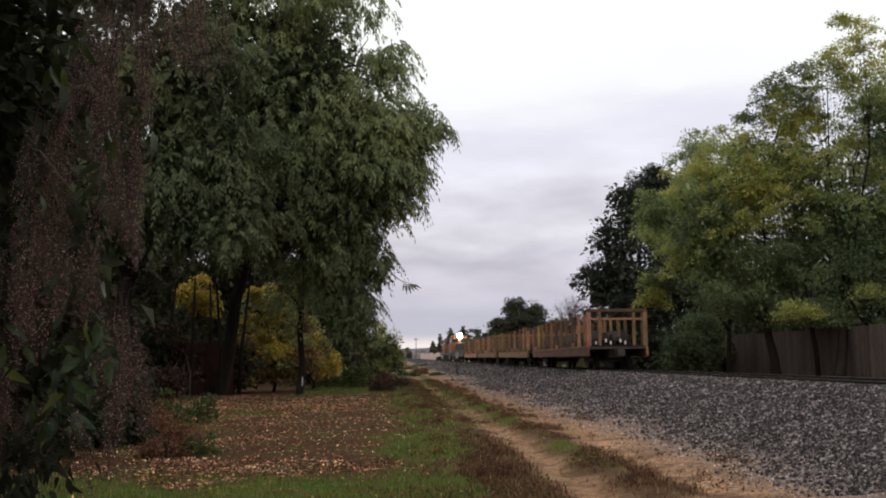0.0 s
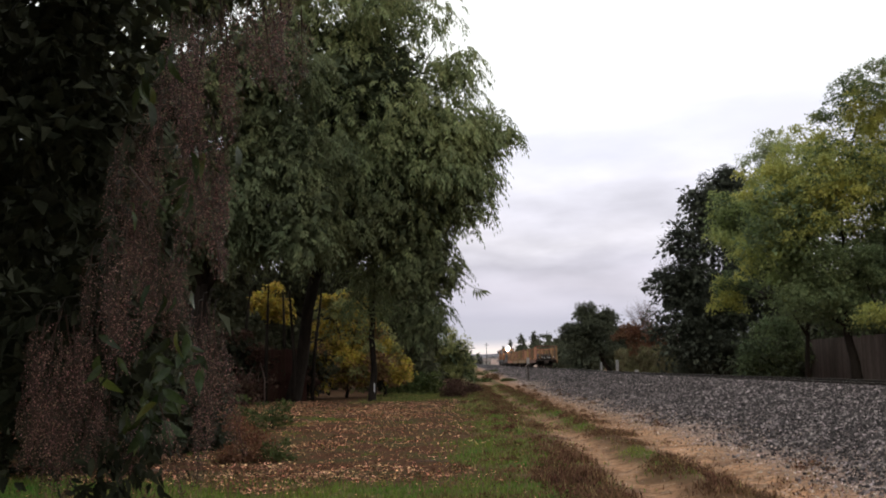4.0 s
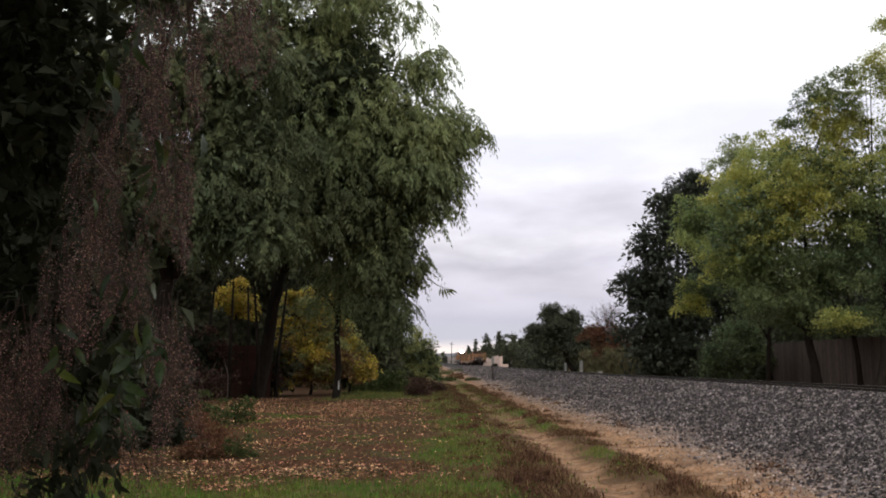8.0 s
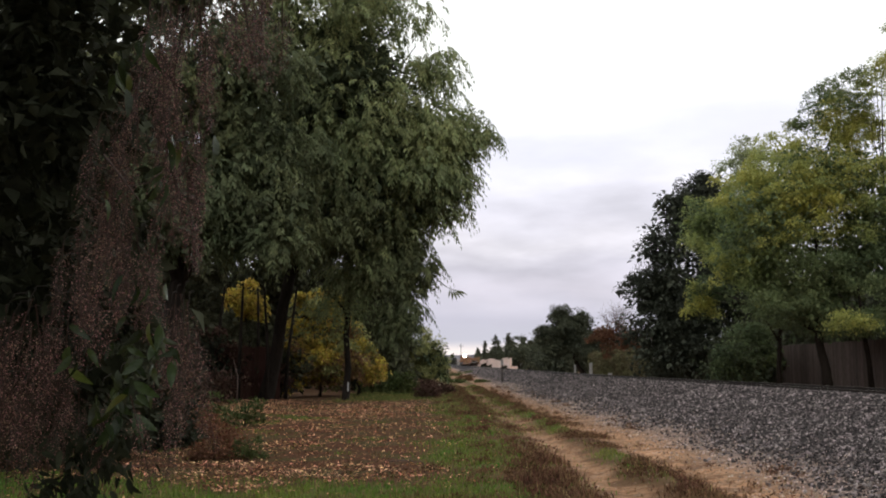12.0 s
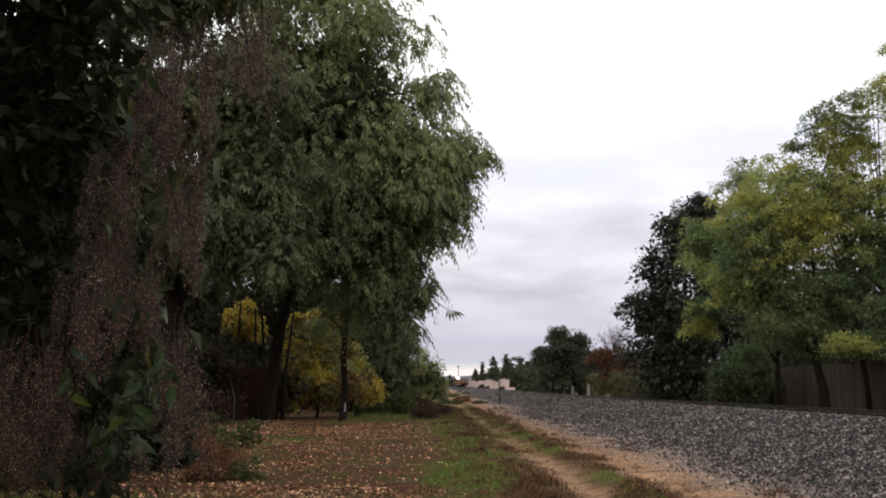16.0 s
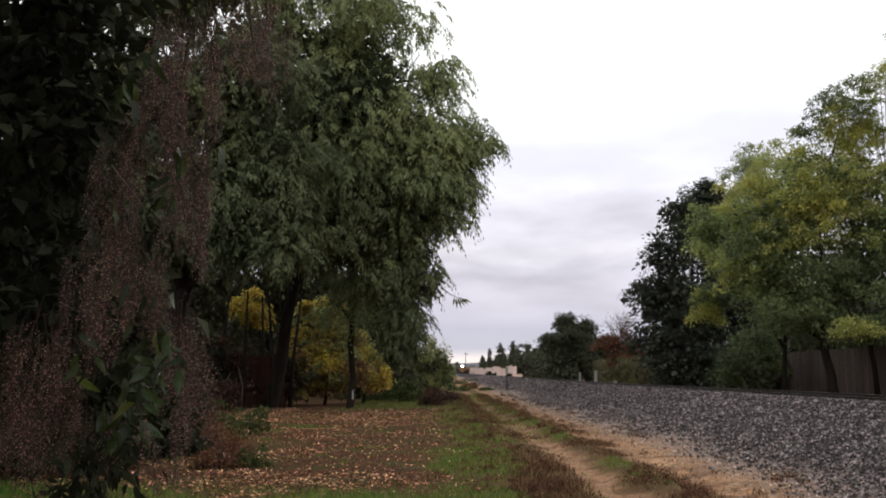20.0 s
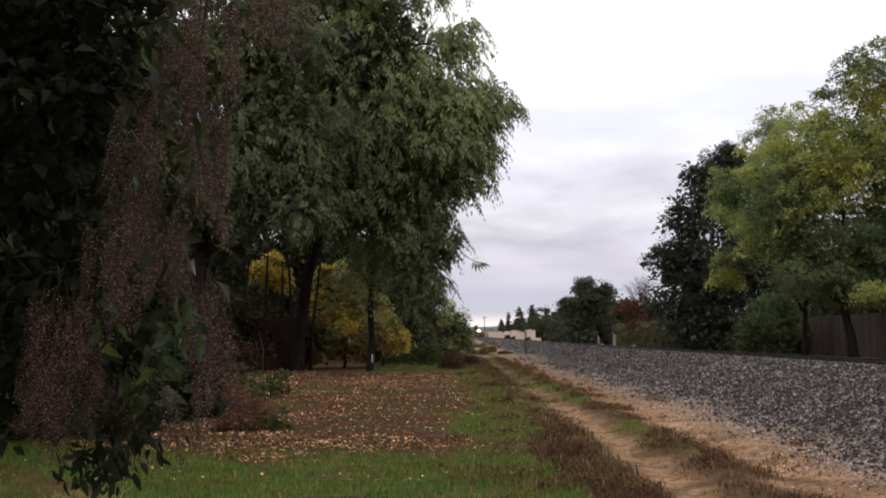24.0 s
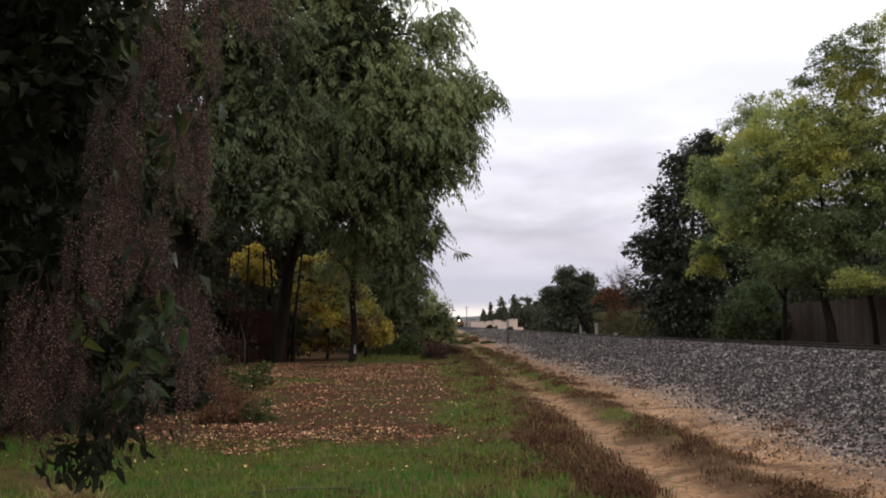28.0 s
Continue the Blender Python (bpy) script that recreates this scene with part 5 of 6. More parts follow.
for i, (x, y, h, w) in enumerate(((15.3, 101, 1.4, 0.14), (14.1, 104, 1.0, 0.09), (15.7, 92, 0.5, 0.16))):
    q = thing("marker_post", "short pale concrete post beyond the rails", "post", (x, y, float(ground_z(x, y))), "posts beyond the rails")
    part("shaft", boxes((-w, -w, -0.2, w, w, h), bevel=0.02), M["grey_post"], q)
    part("cap", boxes((-w * 1.1, -w * 1.1, h, w * 1.1, w * 1.1, h + 0.05), bevel=0.015), M["grey_post"], q)


pole = thing("utility_pole", "distant wooden utility pole with a crossarm", "utility pole", (15.2, 700, float(ground_z(15.2, 700))))
part("shaft", cyl(bmesh.new(), 0.2, 15.4, pose(0, 0, 7.5), 10), M["bark"], pole)
part("crossarm", boxes((-1.6, -0.1, 13.6, 1.6, 0.1, 13.85), bevel=0.02), M["bark"], pole)
for s in (-1.3, -0.5, 0.5, 1.3):
    part("insulator", cyl(bmesh.new(), 0.07, 0.3, pose(s, 0, 14.0), 8), M["grey_post"], pole)

# ---- the train: four stake cars, a low flat car and two engines, running away down the line
def wheelset_parts(vehicle, y):
    """A truck: side frames, springs, two axles with wheels; z is over the rail."""
    part("side_frame", boxes((-1.05, y - 1.1, 0.38, -0.9, y + 1.1, 0.62), (-1.07, y - 0.35, 0.2, -0.88, y + 0.35, 0.75), bevel=0.03), M["car_dark"], vehicle)
    part("side_frame", boxes((0.9, y - 1.1, 0.38, 1.05, y + 1.1, 0.62), (0.88, y - 0.35, 0.2, 1.07, y + 0.35, 0.75), bevel=0.03), M["car_dark"], vehicle)
    part("bolster", boxes((-0.9, y - 0.2, 0.45, 0.9, y + 0.2, 0.85), bevel=0.02), M["car_dark"], vehicle)
    for a in (-0.89, 0.89):
        w = child("wheelset", from_bm("axle", cyl(bmesh.new(), 0.08, 1.6, pose(0, 0, 0, 0, 90)), M["car_dark"]), vehicle, m=pose(0, y + a, 0.457))
        for s in (-1, 1):
            bm = cyl(bmesh.new(), 0.457, 0.13, pose(s * 0.755, 0, 0, 0, 90), 24)
            cyl(bm, 0.485, 0.03, pose(s * 0.69, 0, 0, 0, 90), 24)
            part("wheel", bm, M["steel"], w)


def stake_car(y, first=False):
    car = thing("stake_car", "weathered orange flat rail car with tall side stakes", "rail car", (CENTRE, y, RAIL_TOP), "stake cars of the train")
    L = 20.0
    part("deck", boxes((-1.45, 0, 1.02, 1.45, L, 1.14), bevel=0.02), M["car_dark"], car)
    for s in (-1, 1):
        part("side_sill", boxes((s * 1.5 - 0.06, 0, 0.68, s * 1.5 + 0.06, L, 1.15), (s * 1.5 - 0.1, 0, 1.12, s * 1.5 + 0.1, L, 1.17), bevel=0.015), M["car_paint"], car)
    for s in (-1, 1):
        for k in range(11):
            yy = 0.8 + k * (L - 1.6) / 10
            bm = boxes((s * 1.48 - 0.07, yy - 0.06, 1.15, s * 1.48 + 0.07, yy + 0.06, 2.78 + 0.12 * rng.random()), (s * 1.48 - 0.09, yy - 0.1, 1.15, s * 1.48 + 0.09, yy + 0.1, 1.4), bevel=0.012)
            bmesh.ops.rotate(bm, cent=(s * 1.48, yy, 1.15), matrix=Euler((rng.normal() * 0.02, rng.normal() * 0.012, 0)).to_matrix(), verts=bm.verts[:])
            part("stake", bm, M["car_paint"], car)
    for e, d in ((0.12, 1), (L - 0.12, -1)):
        hi = 2.9 if first and d > 0 else 2.62
        bm = boxes((-1.55, e - 0.1, 1.2, -1.33, e + 0.1, hi), (1.33, e - 0.1, 1.2, 1.55, e + 0.1, hi), (-1.55, e - 0.1, hi, 1.55, e + 0.1, hi + 0.16),
                   (-0.95, e - 0.07, 1.2, -0.8, e + 0.07, hi), (0.8, e - 0.07, 1.2, 0.95, e + 0.07, hi), (-1.33, e - 0.05, hi - 0.4, 1.33, e + 0.05, hi - 0.3), bevel=0.015)
        part("end_frame", bm, M["car_paint"], car)
        part("coupler", boxes((-0.14, e - d * 0.75, 0.7, 0.14, e, 0.98), (-0.2, e - d * 0.9, 0.68, 0.2, e - d * 0.6, 1.0), bevel=0.03), M["car_dark"], car)
        part("ladder", boxes((1.52, e + d * 0.3, 0.6, 1.58, e + d * 0.36, 1.9), (1.52, e + d * 0.7, 0.6, 1.58, e + d * 0.76, 1.9), *[(1.52, e + d * 0.3, z, 1.57, e + d * 0.7 + 0.04, z + 0.04) if d > 0 else (1.52, e - 0.74, z, 1.57, e - 0.3, z + 0.04) for z in (0.7, 1.0, 1.3, 1.6)]), M["car_paint"], car)
    part("centre_sill", boxes((-0.35, 0.3, 0.6, 0.35, L - 0.3, 1.02), bevel=0.02), M["car_dark"], car)
    for x in (-0.5, 0.45):
        for k in range(5):
            yy = 1.6 + k * 4.2
            part("inner_stake", boxes((x - 0.06, yy - 0.06, 1.14, x + 0.06, yy + 0.06, 2.3 + 0.3 * rng.random()), bevel=0.01), M["car_paint"], car)
    for k in range(9):
        x = -1.0 + 0.25 * k
        bm = boxes((x - 0.07, 0.5, 1.28, x + 0.07, L - 0.4, 1.3), (x - 0.012, 0.5, 1.3, x + 0.012, L - 0.4, 1.42), (x - 0.035, 0.5, 1.42, x + 0.035, L - 0.4, 1.46))
        part("loaded_rail", bm, M["car_dark"], car)
        zz = 0.22 * ((k * 5) % 3) / 2
        part("rail_end", boxes((x - 0.045, 0.46, 1.27 + zz, x + 0.045, 0.499, 1.45 + zz)), M["white" if first and k % 3 != 1 else "car_dark"], car)
    for k in range(6):
        x = -0.95 + 0.33 * k
        hh = 1.56 + 0.3 * ((k * 7) % 4) / 3
        part("scrap_steel", boxes((x - 0.13, 0.7 + 0.3 * (k % 3), 1.47, x + 0.15, L - 0.9 - 0.4 * (k % 2), hh), (x - 0.1, 1.5, hh, x + 0.09, L - 2.5, hh + 0.14), bevel=0.02), M["car_dark"], car)
    for yy in (0.9, 6.5, 13.0, 19.0):
        part("cross_beam", boxes((-1.3, yy, 1.14, 1.3, yy + 0.2, 1.28), bevel=0.01), M["car_dark"], car)
    for yy in (2.6, L - 2.6):
        wheelset_parts(car, yy)
    return car


def low_car(y):
    car = thing("flat_car", "dark low flat car with a stack of timber", "rail car", (CENTRE, y, RAIL_TOP))
    L = 25.0
    part("deck", boxes((-1.5, 0, 0.75, 1.5, L, 1.15), bevel=0.03), M["car_dark"], car)
    for k in range(5):
        part("timber_stack", boxes((-1.2, 1.5 + k * 4.6, 1.15, 1.2, 5.5 + k * 4.6, 1.7 + 0.15 * (k % 2)), bevel=0.03), M["car_dark"], car)
    for yy in (2.6, L - 2.6):
        wheelset_parts(car, yy)
    for e in (-0.6, L):
        part("coupler", boxes((-0.14, e, 0.7, 0.14, e + 0.6, 0.98), bevel=0.03), M["car_dark"], car)
    return car


def engine(y, lit):
    e = thing("locomotive", "faded orange diesel locomotive with a dark nose" + (" and its headlight lit" if lit else ""), "locomotive", (CENTRE, y, RAIL_TOP), "locomotives of the train")
    L = 22.0
    part("frame", boxes((-1.5, 0, 1.15, 1.5, L, 1.55), bevel=0.03), M["loco_dark"], e)
    part("hood", boxes((-0.95, 5.2, 1.55, 0.95, L - 0.8, 3.95), bevel=0.08), M["loco"], e)
    part("roof", boxes((-0.85, 5.2, 3.96, 0.85, L - 0.9, 4.3), bevel=0.12), M["loco_dark"], e)
    part("radiator", boxes((-1.45, L - 6.0, 3.4, 1.45, L - 1.5, 4.35), bevel=0.1), M["loco_dark"], e)
    cab = part("cab", boxes((-1.5, 2.4, 1.55, 1.5, 5.18, 4.1), (-1.4, 2.3, 4.1, 1.4, 5.15, 4.45), bevel=0.1), M["loco"], e)
    nose = part("nose", boxes((-0.75, 0.7, 1.55, 0.75, 2.38, 3.15), bevel=0.12), M["loco_dark"], e)
    for s in (-1, 1):
        part("windscreen", boxes((s * 0.72 - 0.5, 2.36, 3.3, s * 0.72 + 0.5, 2.395, 3.95), bevel=0.01), M["glass"], cab)
        part("side_window", boxes((s * 1.505 - 0.01, 2.9, 3.15, s * 1.505 + 0.01, 4.6, 3.85), bevel=0.004), M["glass"], cab)
        part("handrail", boxes((s * 1.4 - 0.02, 5.3, 2.55, s * 1.4 + 0.02, L - 0.3, 2.59), *[(s * 1.4 - 0.02, 5.4 + 2.6 * k, 1.55, s * 1.4 + 0.02, 5.44 + 2.6 * k, 2.56) for k in range(7)]), M["loco"], e)
        part("steps", boxes(*[(s * 1.25 - 0.25, 0.05, 0.35 + 0.3 * k, s * 1.25 + 0.25, 0.4, 0.4 + 0.3 * k) for k in range(4)]), M["loco_dark"], e)
    part("pilot", boxes((-1.4, -0.1, 0.25, 1.4, 0.1, 1.2), bevel=0.04), M["loco_dark"], e)
    part("coupler", boxes((-0.16, -0.8, 0.72, 0.16, -0.1, 1.0), bevel=0.03), M["car_dark"], e)
    part("fuel_tank", boxes((-1.35, 7.6, 0.35, 1.35, 14.4, 1.15), bevel=0.15), M["loco_dark"], e)
    lampbox = part("headlight", boxes((-0.42, 2.12, 4.18, 0.42, 2.32, 4.62), bevel=0.05), M["loco_dark"], cab)
    # lens made wider than a real one, to stand for the lamp's glare
    part("lens", cyl(bmesh.new(), 0.38, 0.06, pose(0, 2.09, 4.4, 90), 24), M["lamp" if lit else "glass"], lampbox)
    for yy in (3.4, L - 3.4):
        wheelset_parts(e, yy)
        wheelset_parts(e, yy + (1.9 if yy < 10 else -1.9))
    return e


SPEED = 22.3
TRAIN = [(stake_car(50.0, True), 50.0), (stake_car(73.0), 73.0)]
for y0 in (96.0, 119.0):
    TRAIN.append((copy_thing(TRAIN[1][0], pose(CENTRE, y0, RAIL_TOP)), y0))
TRAIN += [(low_car(143.0), 143.0), (engine(170.0, True), 170.0), (engine(193.0, False), 193.0)]

# ---- near shrub hanging into view, with dry berry panicles
shrub = thing("berry_shrub", "overhanging shrub with dry purplish berry clusters and glossy leaves", "shrub", (-2.6, 2.4, 0))
SH = pose(2.6, -2.4, 0)


def shrub_child(name, me, m=None, label="", parent=None, kind=""):
    return child(name, me, parent or shrub, label, SH @ (m if m is not None else Matrix()), kind)


def ball_template():
    bm = bmesh.new()
    bmesh.ops.create_uvsphere(bm, u_segments=4, v_segments=2, radius=1.0)
    bmesh.ops.triangulate(bm, faces=bm.faces[:])
    v = np.array([q.co[:] for q in bm.verts])
    bm.verts.index_update()
    f = np.array([[q.index for q in t.verts] for t in bm.faces])
    bm.free()
    return v, f


BALL = ball_template()


def panicle(seed):
    """A hanging spray of dry berries: side strands that droop from one stalk."""
    r = np.random.default_rng(seed)
    L = 0.13 + 0.05 * r.random()
    rows, c = [([(0, 0, 0.03), (0.003, 0, -L * 0.5), (0.006, 0.002, -L)], [0.0013, 0.001, 0.0006])], []
    for k in range(20):
        s = (k + r.random()) / 20
        a = 2.4 * k + r.normal() * 0.4
        reach = 0.033 * (1.05 - 0.75 * s) * (0.7 + 0.5 * r.random())
        b = np.array([0.003, 0, -L * s])
        m = b + np.array([math.cos(a), math.sin(a), -0.25]) * reach * 0.7
        e = b + np.array([math.cos(a), math.sin(a), -0.9]) * reach + (0, 0, -0.012)
        rows.append(([b, m, e], [0.0006, 0.0005, 0.0004]))
        for u in np.linspace(0.2, 1.0, 15):
            c.append((1 - u) ** 2 * b + 2 * u * (1 - u) * m + u * u * e + r.normal(size=3) * 0.0036)
    c = np.array(c)
    size = 0.0011 + 0.0008 * r.random(len(c))
    v = (c[:, None, :] + BALL[0][None] * size[:, None, None]).reshape(-1, 3)
    f = (np.arange(len(c))[:, None, None] * len(BALL[0]) + BALL[1][None]).reshape(-1, 3)
    vv, ff = tubes(rows, 4)
    return mesh("panicle", v, f, M["berry"], True), mesh("stalk", vv, ff, M["stalk"])


PANICLES = [panicle(s) for s in range(7)]


def broad_leaf(seed, L=0.055, bend=0.35, width=0.38):
    """A pointed oval leaf, folded a little along its midrib and curling down."""
    r = np.random.default_rng(seed)
    V, F = [], []
    for i in range(7):
        s = i / 6
        w = width * L * 0.5 * math.sin(math.pi * s ** 0.8) ** 0.8 if 0 < i < 6 else 0.0006
        z = -bend * L * s * s
        for k, h in ((-1, 0.22), (0, 0), (1, 0.22)):
            V.append((k * w, s * L, z + h * w + r.normal() * 0.0004))
    for i in range(6):
        for k in (0, 1):
            F.append((i * 3 + k, i * 3 + k + 1, i * 3 + k + 4, i * 3 + k + 3))
    return mesh("leaf", V, F, M["privet"], True)


def at_depth(px, py, d):
    """Place by bearing: px, py in hundredths of the distance right of and above the eye's level line along the track."""
    return (px * d / 100, d, 1.55 + py * d / 100)


# hanging masses of berries: bearings left to right, bottom to top, how many
sr = np.random.default_rng(3)
branch_rows = []
for x0, x1, z0, z1, k in [(-22.5, -16.5, 33.5, 39, 6), (-26, -23, 31.5, 38, 2), (-31, -24.5, 27, 36, 6), (-32, -28.5, 22, 30, 3), (-35.5, -31, 14.5, 23, 5), (-29, -24.6, 15.5, 24, 6), (-34.5, -31.5, 9, 16, 3),
                          (-38.5, -28, 5.0, 12, 10), (-44, -37, -7, 4, 9), (-27.6, -25, -7, 5.2, 5), (-38, -30, -8.5, -4, 5)]:
    for i in range(k):
        bx = x0 + (x1 - x0) * (i + 0.2 + 0.6 * sr.random()) / k
        d = 2.2 + 0.1 * sr.normal()
        top = z1 + 2 - 2.5 * sr.random()
        row = []
        while top > z0 + 2.5:
            c = np.array(at_depth(bx, top, d))
            row.append(c + (0, 0, 0.02))
            bm_, st_ = PANICLES[sr.integers(7)]
            cl = shrub_child("panicle", bm_, pose(*c, sr.normal() * 10, sr.normal() * 10, sr.random() * 360) @ Matrix.Scale(0.75 + 0.4 * sr.random(), 4))
            child("stalk", st_, cl)
            bx += 0.55 * sr.normal()
            d += 0.03 * sr.normal()
            top -= 2.5 + 1.8 * sr.random()
        branch_rows.append(([row[0] + (-0.04, 0.2, 0.05), row[0] + (-0.02, 0.09, 0.04), *row], [0.0016] + [0.0009] * len(row) + [0.0006]))
vv, ff = tubes(branch_rows, 6)
shrub_child("branch", mesh("branch", vv, ff, M["bark"], True))
vv, ff = tubes([([at_depth(-34.5, 21.5, 2.08), at_depth(-32.2, 18.6, 2.06), at_depth(-30.6, 16.6, 2.05)], [0.0022, 0.002, 0.0014]), ([at_depth(-31.9, 18.2, 2.06), at_depth(-30, 18.5, 2.05), at_depth(-28.6, 19.6, 2.04)], [0.0016, 0.0014, 0.0009])], 5)
shrub_child("bare_twig", mesh("bare_twig", vv, ff, M["twig"], True), label="pale bare forked twig")

LEAVES = [broad_leaf(s, 0.038 + 0.011 * (s % 3), 0.35 + 0.3 * (s % 2), 0.36) for s in range(5)]
leaf_yellow = LEAVES[1].copy()
leaf_yellow.materials[0] = M["privet_yellow"]
# leaf groups: bearing, spread, how far off, count
for cx, cz, rx, rz, d, k in [(-33.2, 30.5, 1.2, 1.8, 2.06, 9), (-30.5, 33.5, 1.6, 1.0, 2.1, 5), (-26.5, 23.4, 2.2, 1.0, 2.06, 9), (-28.6, 18.6, 0.9, 1.6, 2.1, 4), (-33.4, 17.6, 1.2, 1.2, 2.1, 4), (-29.4, 3.0, 2.4, 2.0, 2.06, 16), (-31.5, -1.5, 2.6, 3.4, 2.12, 26), (-27.2, 1.6, 1.6, 1.8, 2.05, 7), (-37.0, 1.5, 1.4, 2.0, 2.08, 5), (-33.0, -5.0, 2.0, 1.6, 2.15, 12), (-30.0, 8.2, 2.4, 0.8, 2.1, 5)]:
    for i in range(k):
        c = at_depth(cx + sr.normal() * rx * 0.6, cz + sr.normal() * rz * 0.6, d - 0.05 + sr.normal() * 0.05)
        me = leaf_yellow if sr.random() < 0.05 else LEAVES[sr.integers(5)]
        shrub_child("leaf", me, pose(*c, -68 + sr.normal() * 24, sr.normal() * 30, sr.random() * 360))

# the lowest spray: a close tail of leaves, coloured dark because backlit
leaf_backlit = [q.copy() for q in LEAVES[:3]]
for q in leaf_backlit:
    q.materials[0] = M["privet_shaded"]
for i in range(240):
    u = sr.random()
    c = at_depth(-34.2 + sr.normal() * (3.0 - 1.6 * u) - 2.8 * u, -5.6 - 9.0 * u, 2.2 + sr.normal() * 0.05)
    shrub_child("leaf", leaf_backlit[sr.integers(3)], pose(*c, -75 + sr.normal() * 25, sr.normal() * 35, sr.random() * 360) @ Matrix.Scale(0.68, 4))

# the shrub's mass behind the sprays, coloured dark for shade; its head and stems
MASS = [(-1.75, 3.3, 2.45, 0.55, 1.15, 0.5), (-2.5, 3.4, 2.3, 0.8, 1.2, 0.8), (-1.5, 3.3, 1.75, 0.35, 0.4, 0.3), (-1.05, 2.75, 1.62, 0.22, 0.26, 0.16), (-2.9, 2.0, 2.4, 0.8, 1.8, 1.2), (-1.2, 2.9, 2.5, 0.25, 0.5, 0.2)]
# unseen head over the path, added to shade the sprays from the sky
SHADE_HEAD = [(-1.6, 0.6, 4.1, 1.8, 0.9, 1.8), (-2.4, 2.4, 4.6, 1.8, 1.0, 1.6), (-0.2, -0.8, 4.2, 1.6, 0.7, 1.6), (-2.2, -1.2, 3.4, 1.2, 1.4, 1.4)]
shrub_child("foliage", leaf_crown("foliage", MASS, 30000, 0.062, M["privet_shaded"], hollow=0.1, clump=0.12, per=60), kind="stuff")
shrub_child("foliage", leaf_crown("foliage", SHADE_HEAD, 34000, 0.085, M["privet_shaded"], hollow=0.1), kind="stuff")
stem_rows = []
for i in range(6):
    b = np.array([-2.6 + sr.normal() * 0.15, 2.4 + sr.normal() * 0.15, -0.1])
    e = np.array(SHADE_HEAD[i % 4][:3])
    stem_rows.append(([b, b * 0.6 + e * 0.4 + sr.normal(size=3) * 0.08, e], [0.06, 0.045, 0.015]))
vv, ff = tubes(stem_rows, 7)
shrub_child("stems", mesh("stems", vv, ff, M["bark"], True))

# a tree close by, beyond the shrub, its leaves coloured dark for shade
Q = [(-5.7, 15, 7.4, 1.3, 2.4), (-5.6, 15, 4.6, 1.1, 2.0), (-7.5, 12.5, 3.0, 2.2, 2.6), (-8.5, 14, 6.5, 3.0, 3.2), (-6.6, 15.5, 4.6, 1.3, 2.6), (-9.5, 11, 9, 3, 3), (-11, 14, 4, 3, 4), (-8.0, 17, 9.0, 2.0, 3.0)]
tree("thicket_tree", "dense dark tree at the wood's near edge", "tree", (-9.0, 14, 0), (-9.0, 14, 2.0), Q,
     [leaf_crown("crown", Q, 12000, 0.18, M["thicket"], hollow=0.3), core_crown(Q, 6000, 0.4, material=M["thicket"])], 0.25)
# out-of-view tree, added only to cast shade over the near grass
SHADE_TREE = [(-7.2, 7.6, 5.4, 2.2, 1.8), (-8.6, 6.0, 7.0, 2.6, 2.2), (-9.0, 8.5, 4.0, 2.0, 2.4)]
tree("thicket_tree", "unseen tree of the wood, added to shade the grass", "tree", (-8.8, 7.4, 0), (-8.6, 7.3, 2.6), SHADE_TREE,
     [leaf_crown("crown", SHADE_TREE, 9000, 0.16, M["thicket"], hollow=0.3), core_crown(SHADE_TREE, 3000, 0.4, material=M["thicket"])], 0.2)
# bushes at the wood's edge, in the same shade-darkened leaf colour
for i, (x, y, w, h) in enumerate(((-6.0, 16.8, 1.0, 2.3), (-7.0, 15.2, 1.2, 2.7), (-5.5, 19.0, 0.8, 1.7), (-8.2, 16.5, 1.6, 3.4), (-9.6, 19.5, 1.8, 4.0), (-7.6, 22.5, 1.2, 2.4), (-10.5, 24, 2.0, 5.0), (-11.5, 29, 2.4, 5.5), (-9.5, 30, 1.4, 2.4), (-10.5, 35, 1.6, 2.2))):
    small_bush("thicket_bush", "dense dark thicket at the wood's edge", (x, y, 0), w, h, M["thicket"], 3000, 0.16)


# ---- small growth: grass, dry tufts, fallen leaves
def blades(name, x, y, height, material, lean=0.35, width=0.006, z=None):
    k = len(x)
    base = np.stack([x, y, (ground_z(x, y) if z is None else z) - 0.005], axis=1)
    a = rng.random(k) * 6.283
    out = np.stack([np.cos(a), np.sin(a), np.zeros(k)], axis=1)
    side = np.stack([-np.sin(a + rng.normal(size=k) * 0.4), np.cos(a), np.zeros(k)], axis=1) * (width * (0.7 + 0.6 * rng.random(k)))[:, None]
    h = height[:, None]
    ln = (lean * (0.3 + rng.random(k)))[:, None]
    mid = base + out * h * ln * 0.4 + np.array([0, 0, 1.0]) * h * 0.6
    tip = base + out * h * ln * 1.1 + np.array([0, 0, 1.0]) * h * (1 - 0.25 * ln)
    v = np.stack([base - side, base + side, mid + side * 0.8, tip, mid - side * 0.8], axis=1).reshape(-1, 3)
    i = np.arange(k)[:, None] * 5
    f = np.concatenate([i + [0, 1, 2], i + [0, 2, 4], i + [4, 2, 3]], axis=1).reshape(-1, 3)
    return mesh(name, v, f, material)


def scatter(count, xr, yr, weight, power=1.4):
    x, y = rng.uniform(*xr, count), yr[0] + (yr[1] - yr[0]) * rng.random(count) ** power
    k = rng.random(count) < weight(x, y)
    return x[k], y[k]


gx1, gy1 = scatter(125000, (-7.5, 3.2), (7.5, 36), lambda x, y: zones(x, y)[0] ** 1.5)
tagged(new("grass", blades("grass", gx1, gy1, 0.035 + 0.055 * rng.random(len(gx1)), M["grass"], width=0.005)), "short green grass in patches beside the path", "grass", kind="stuff")
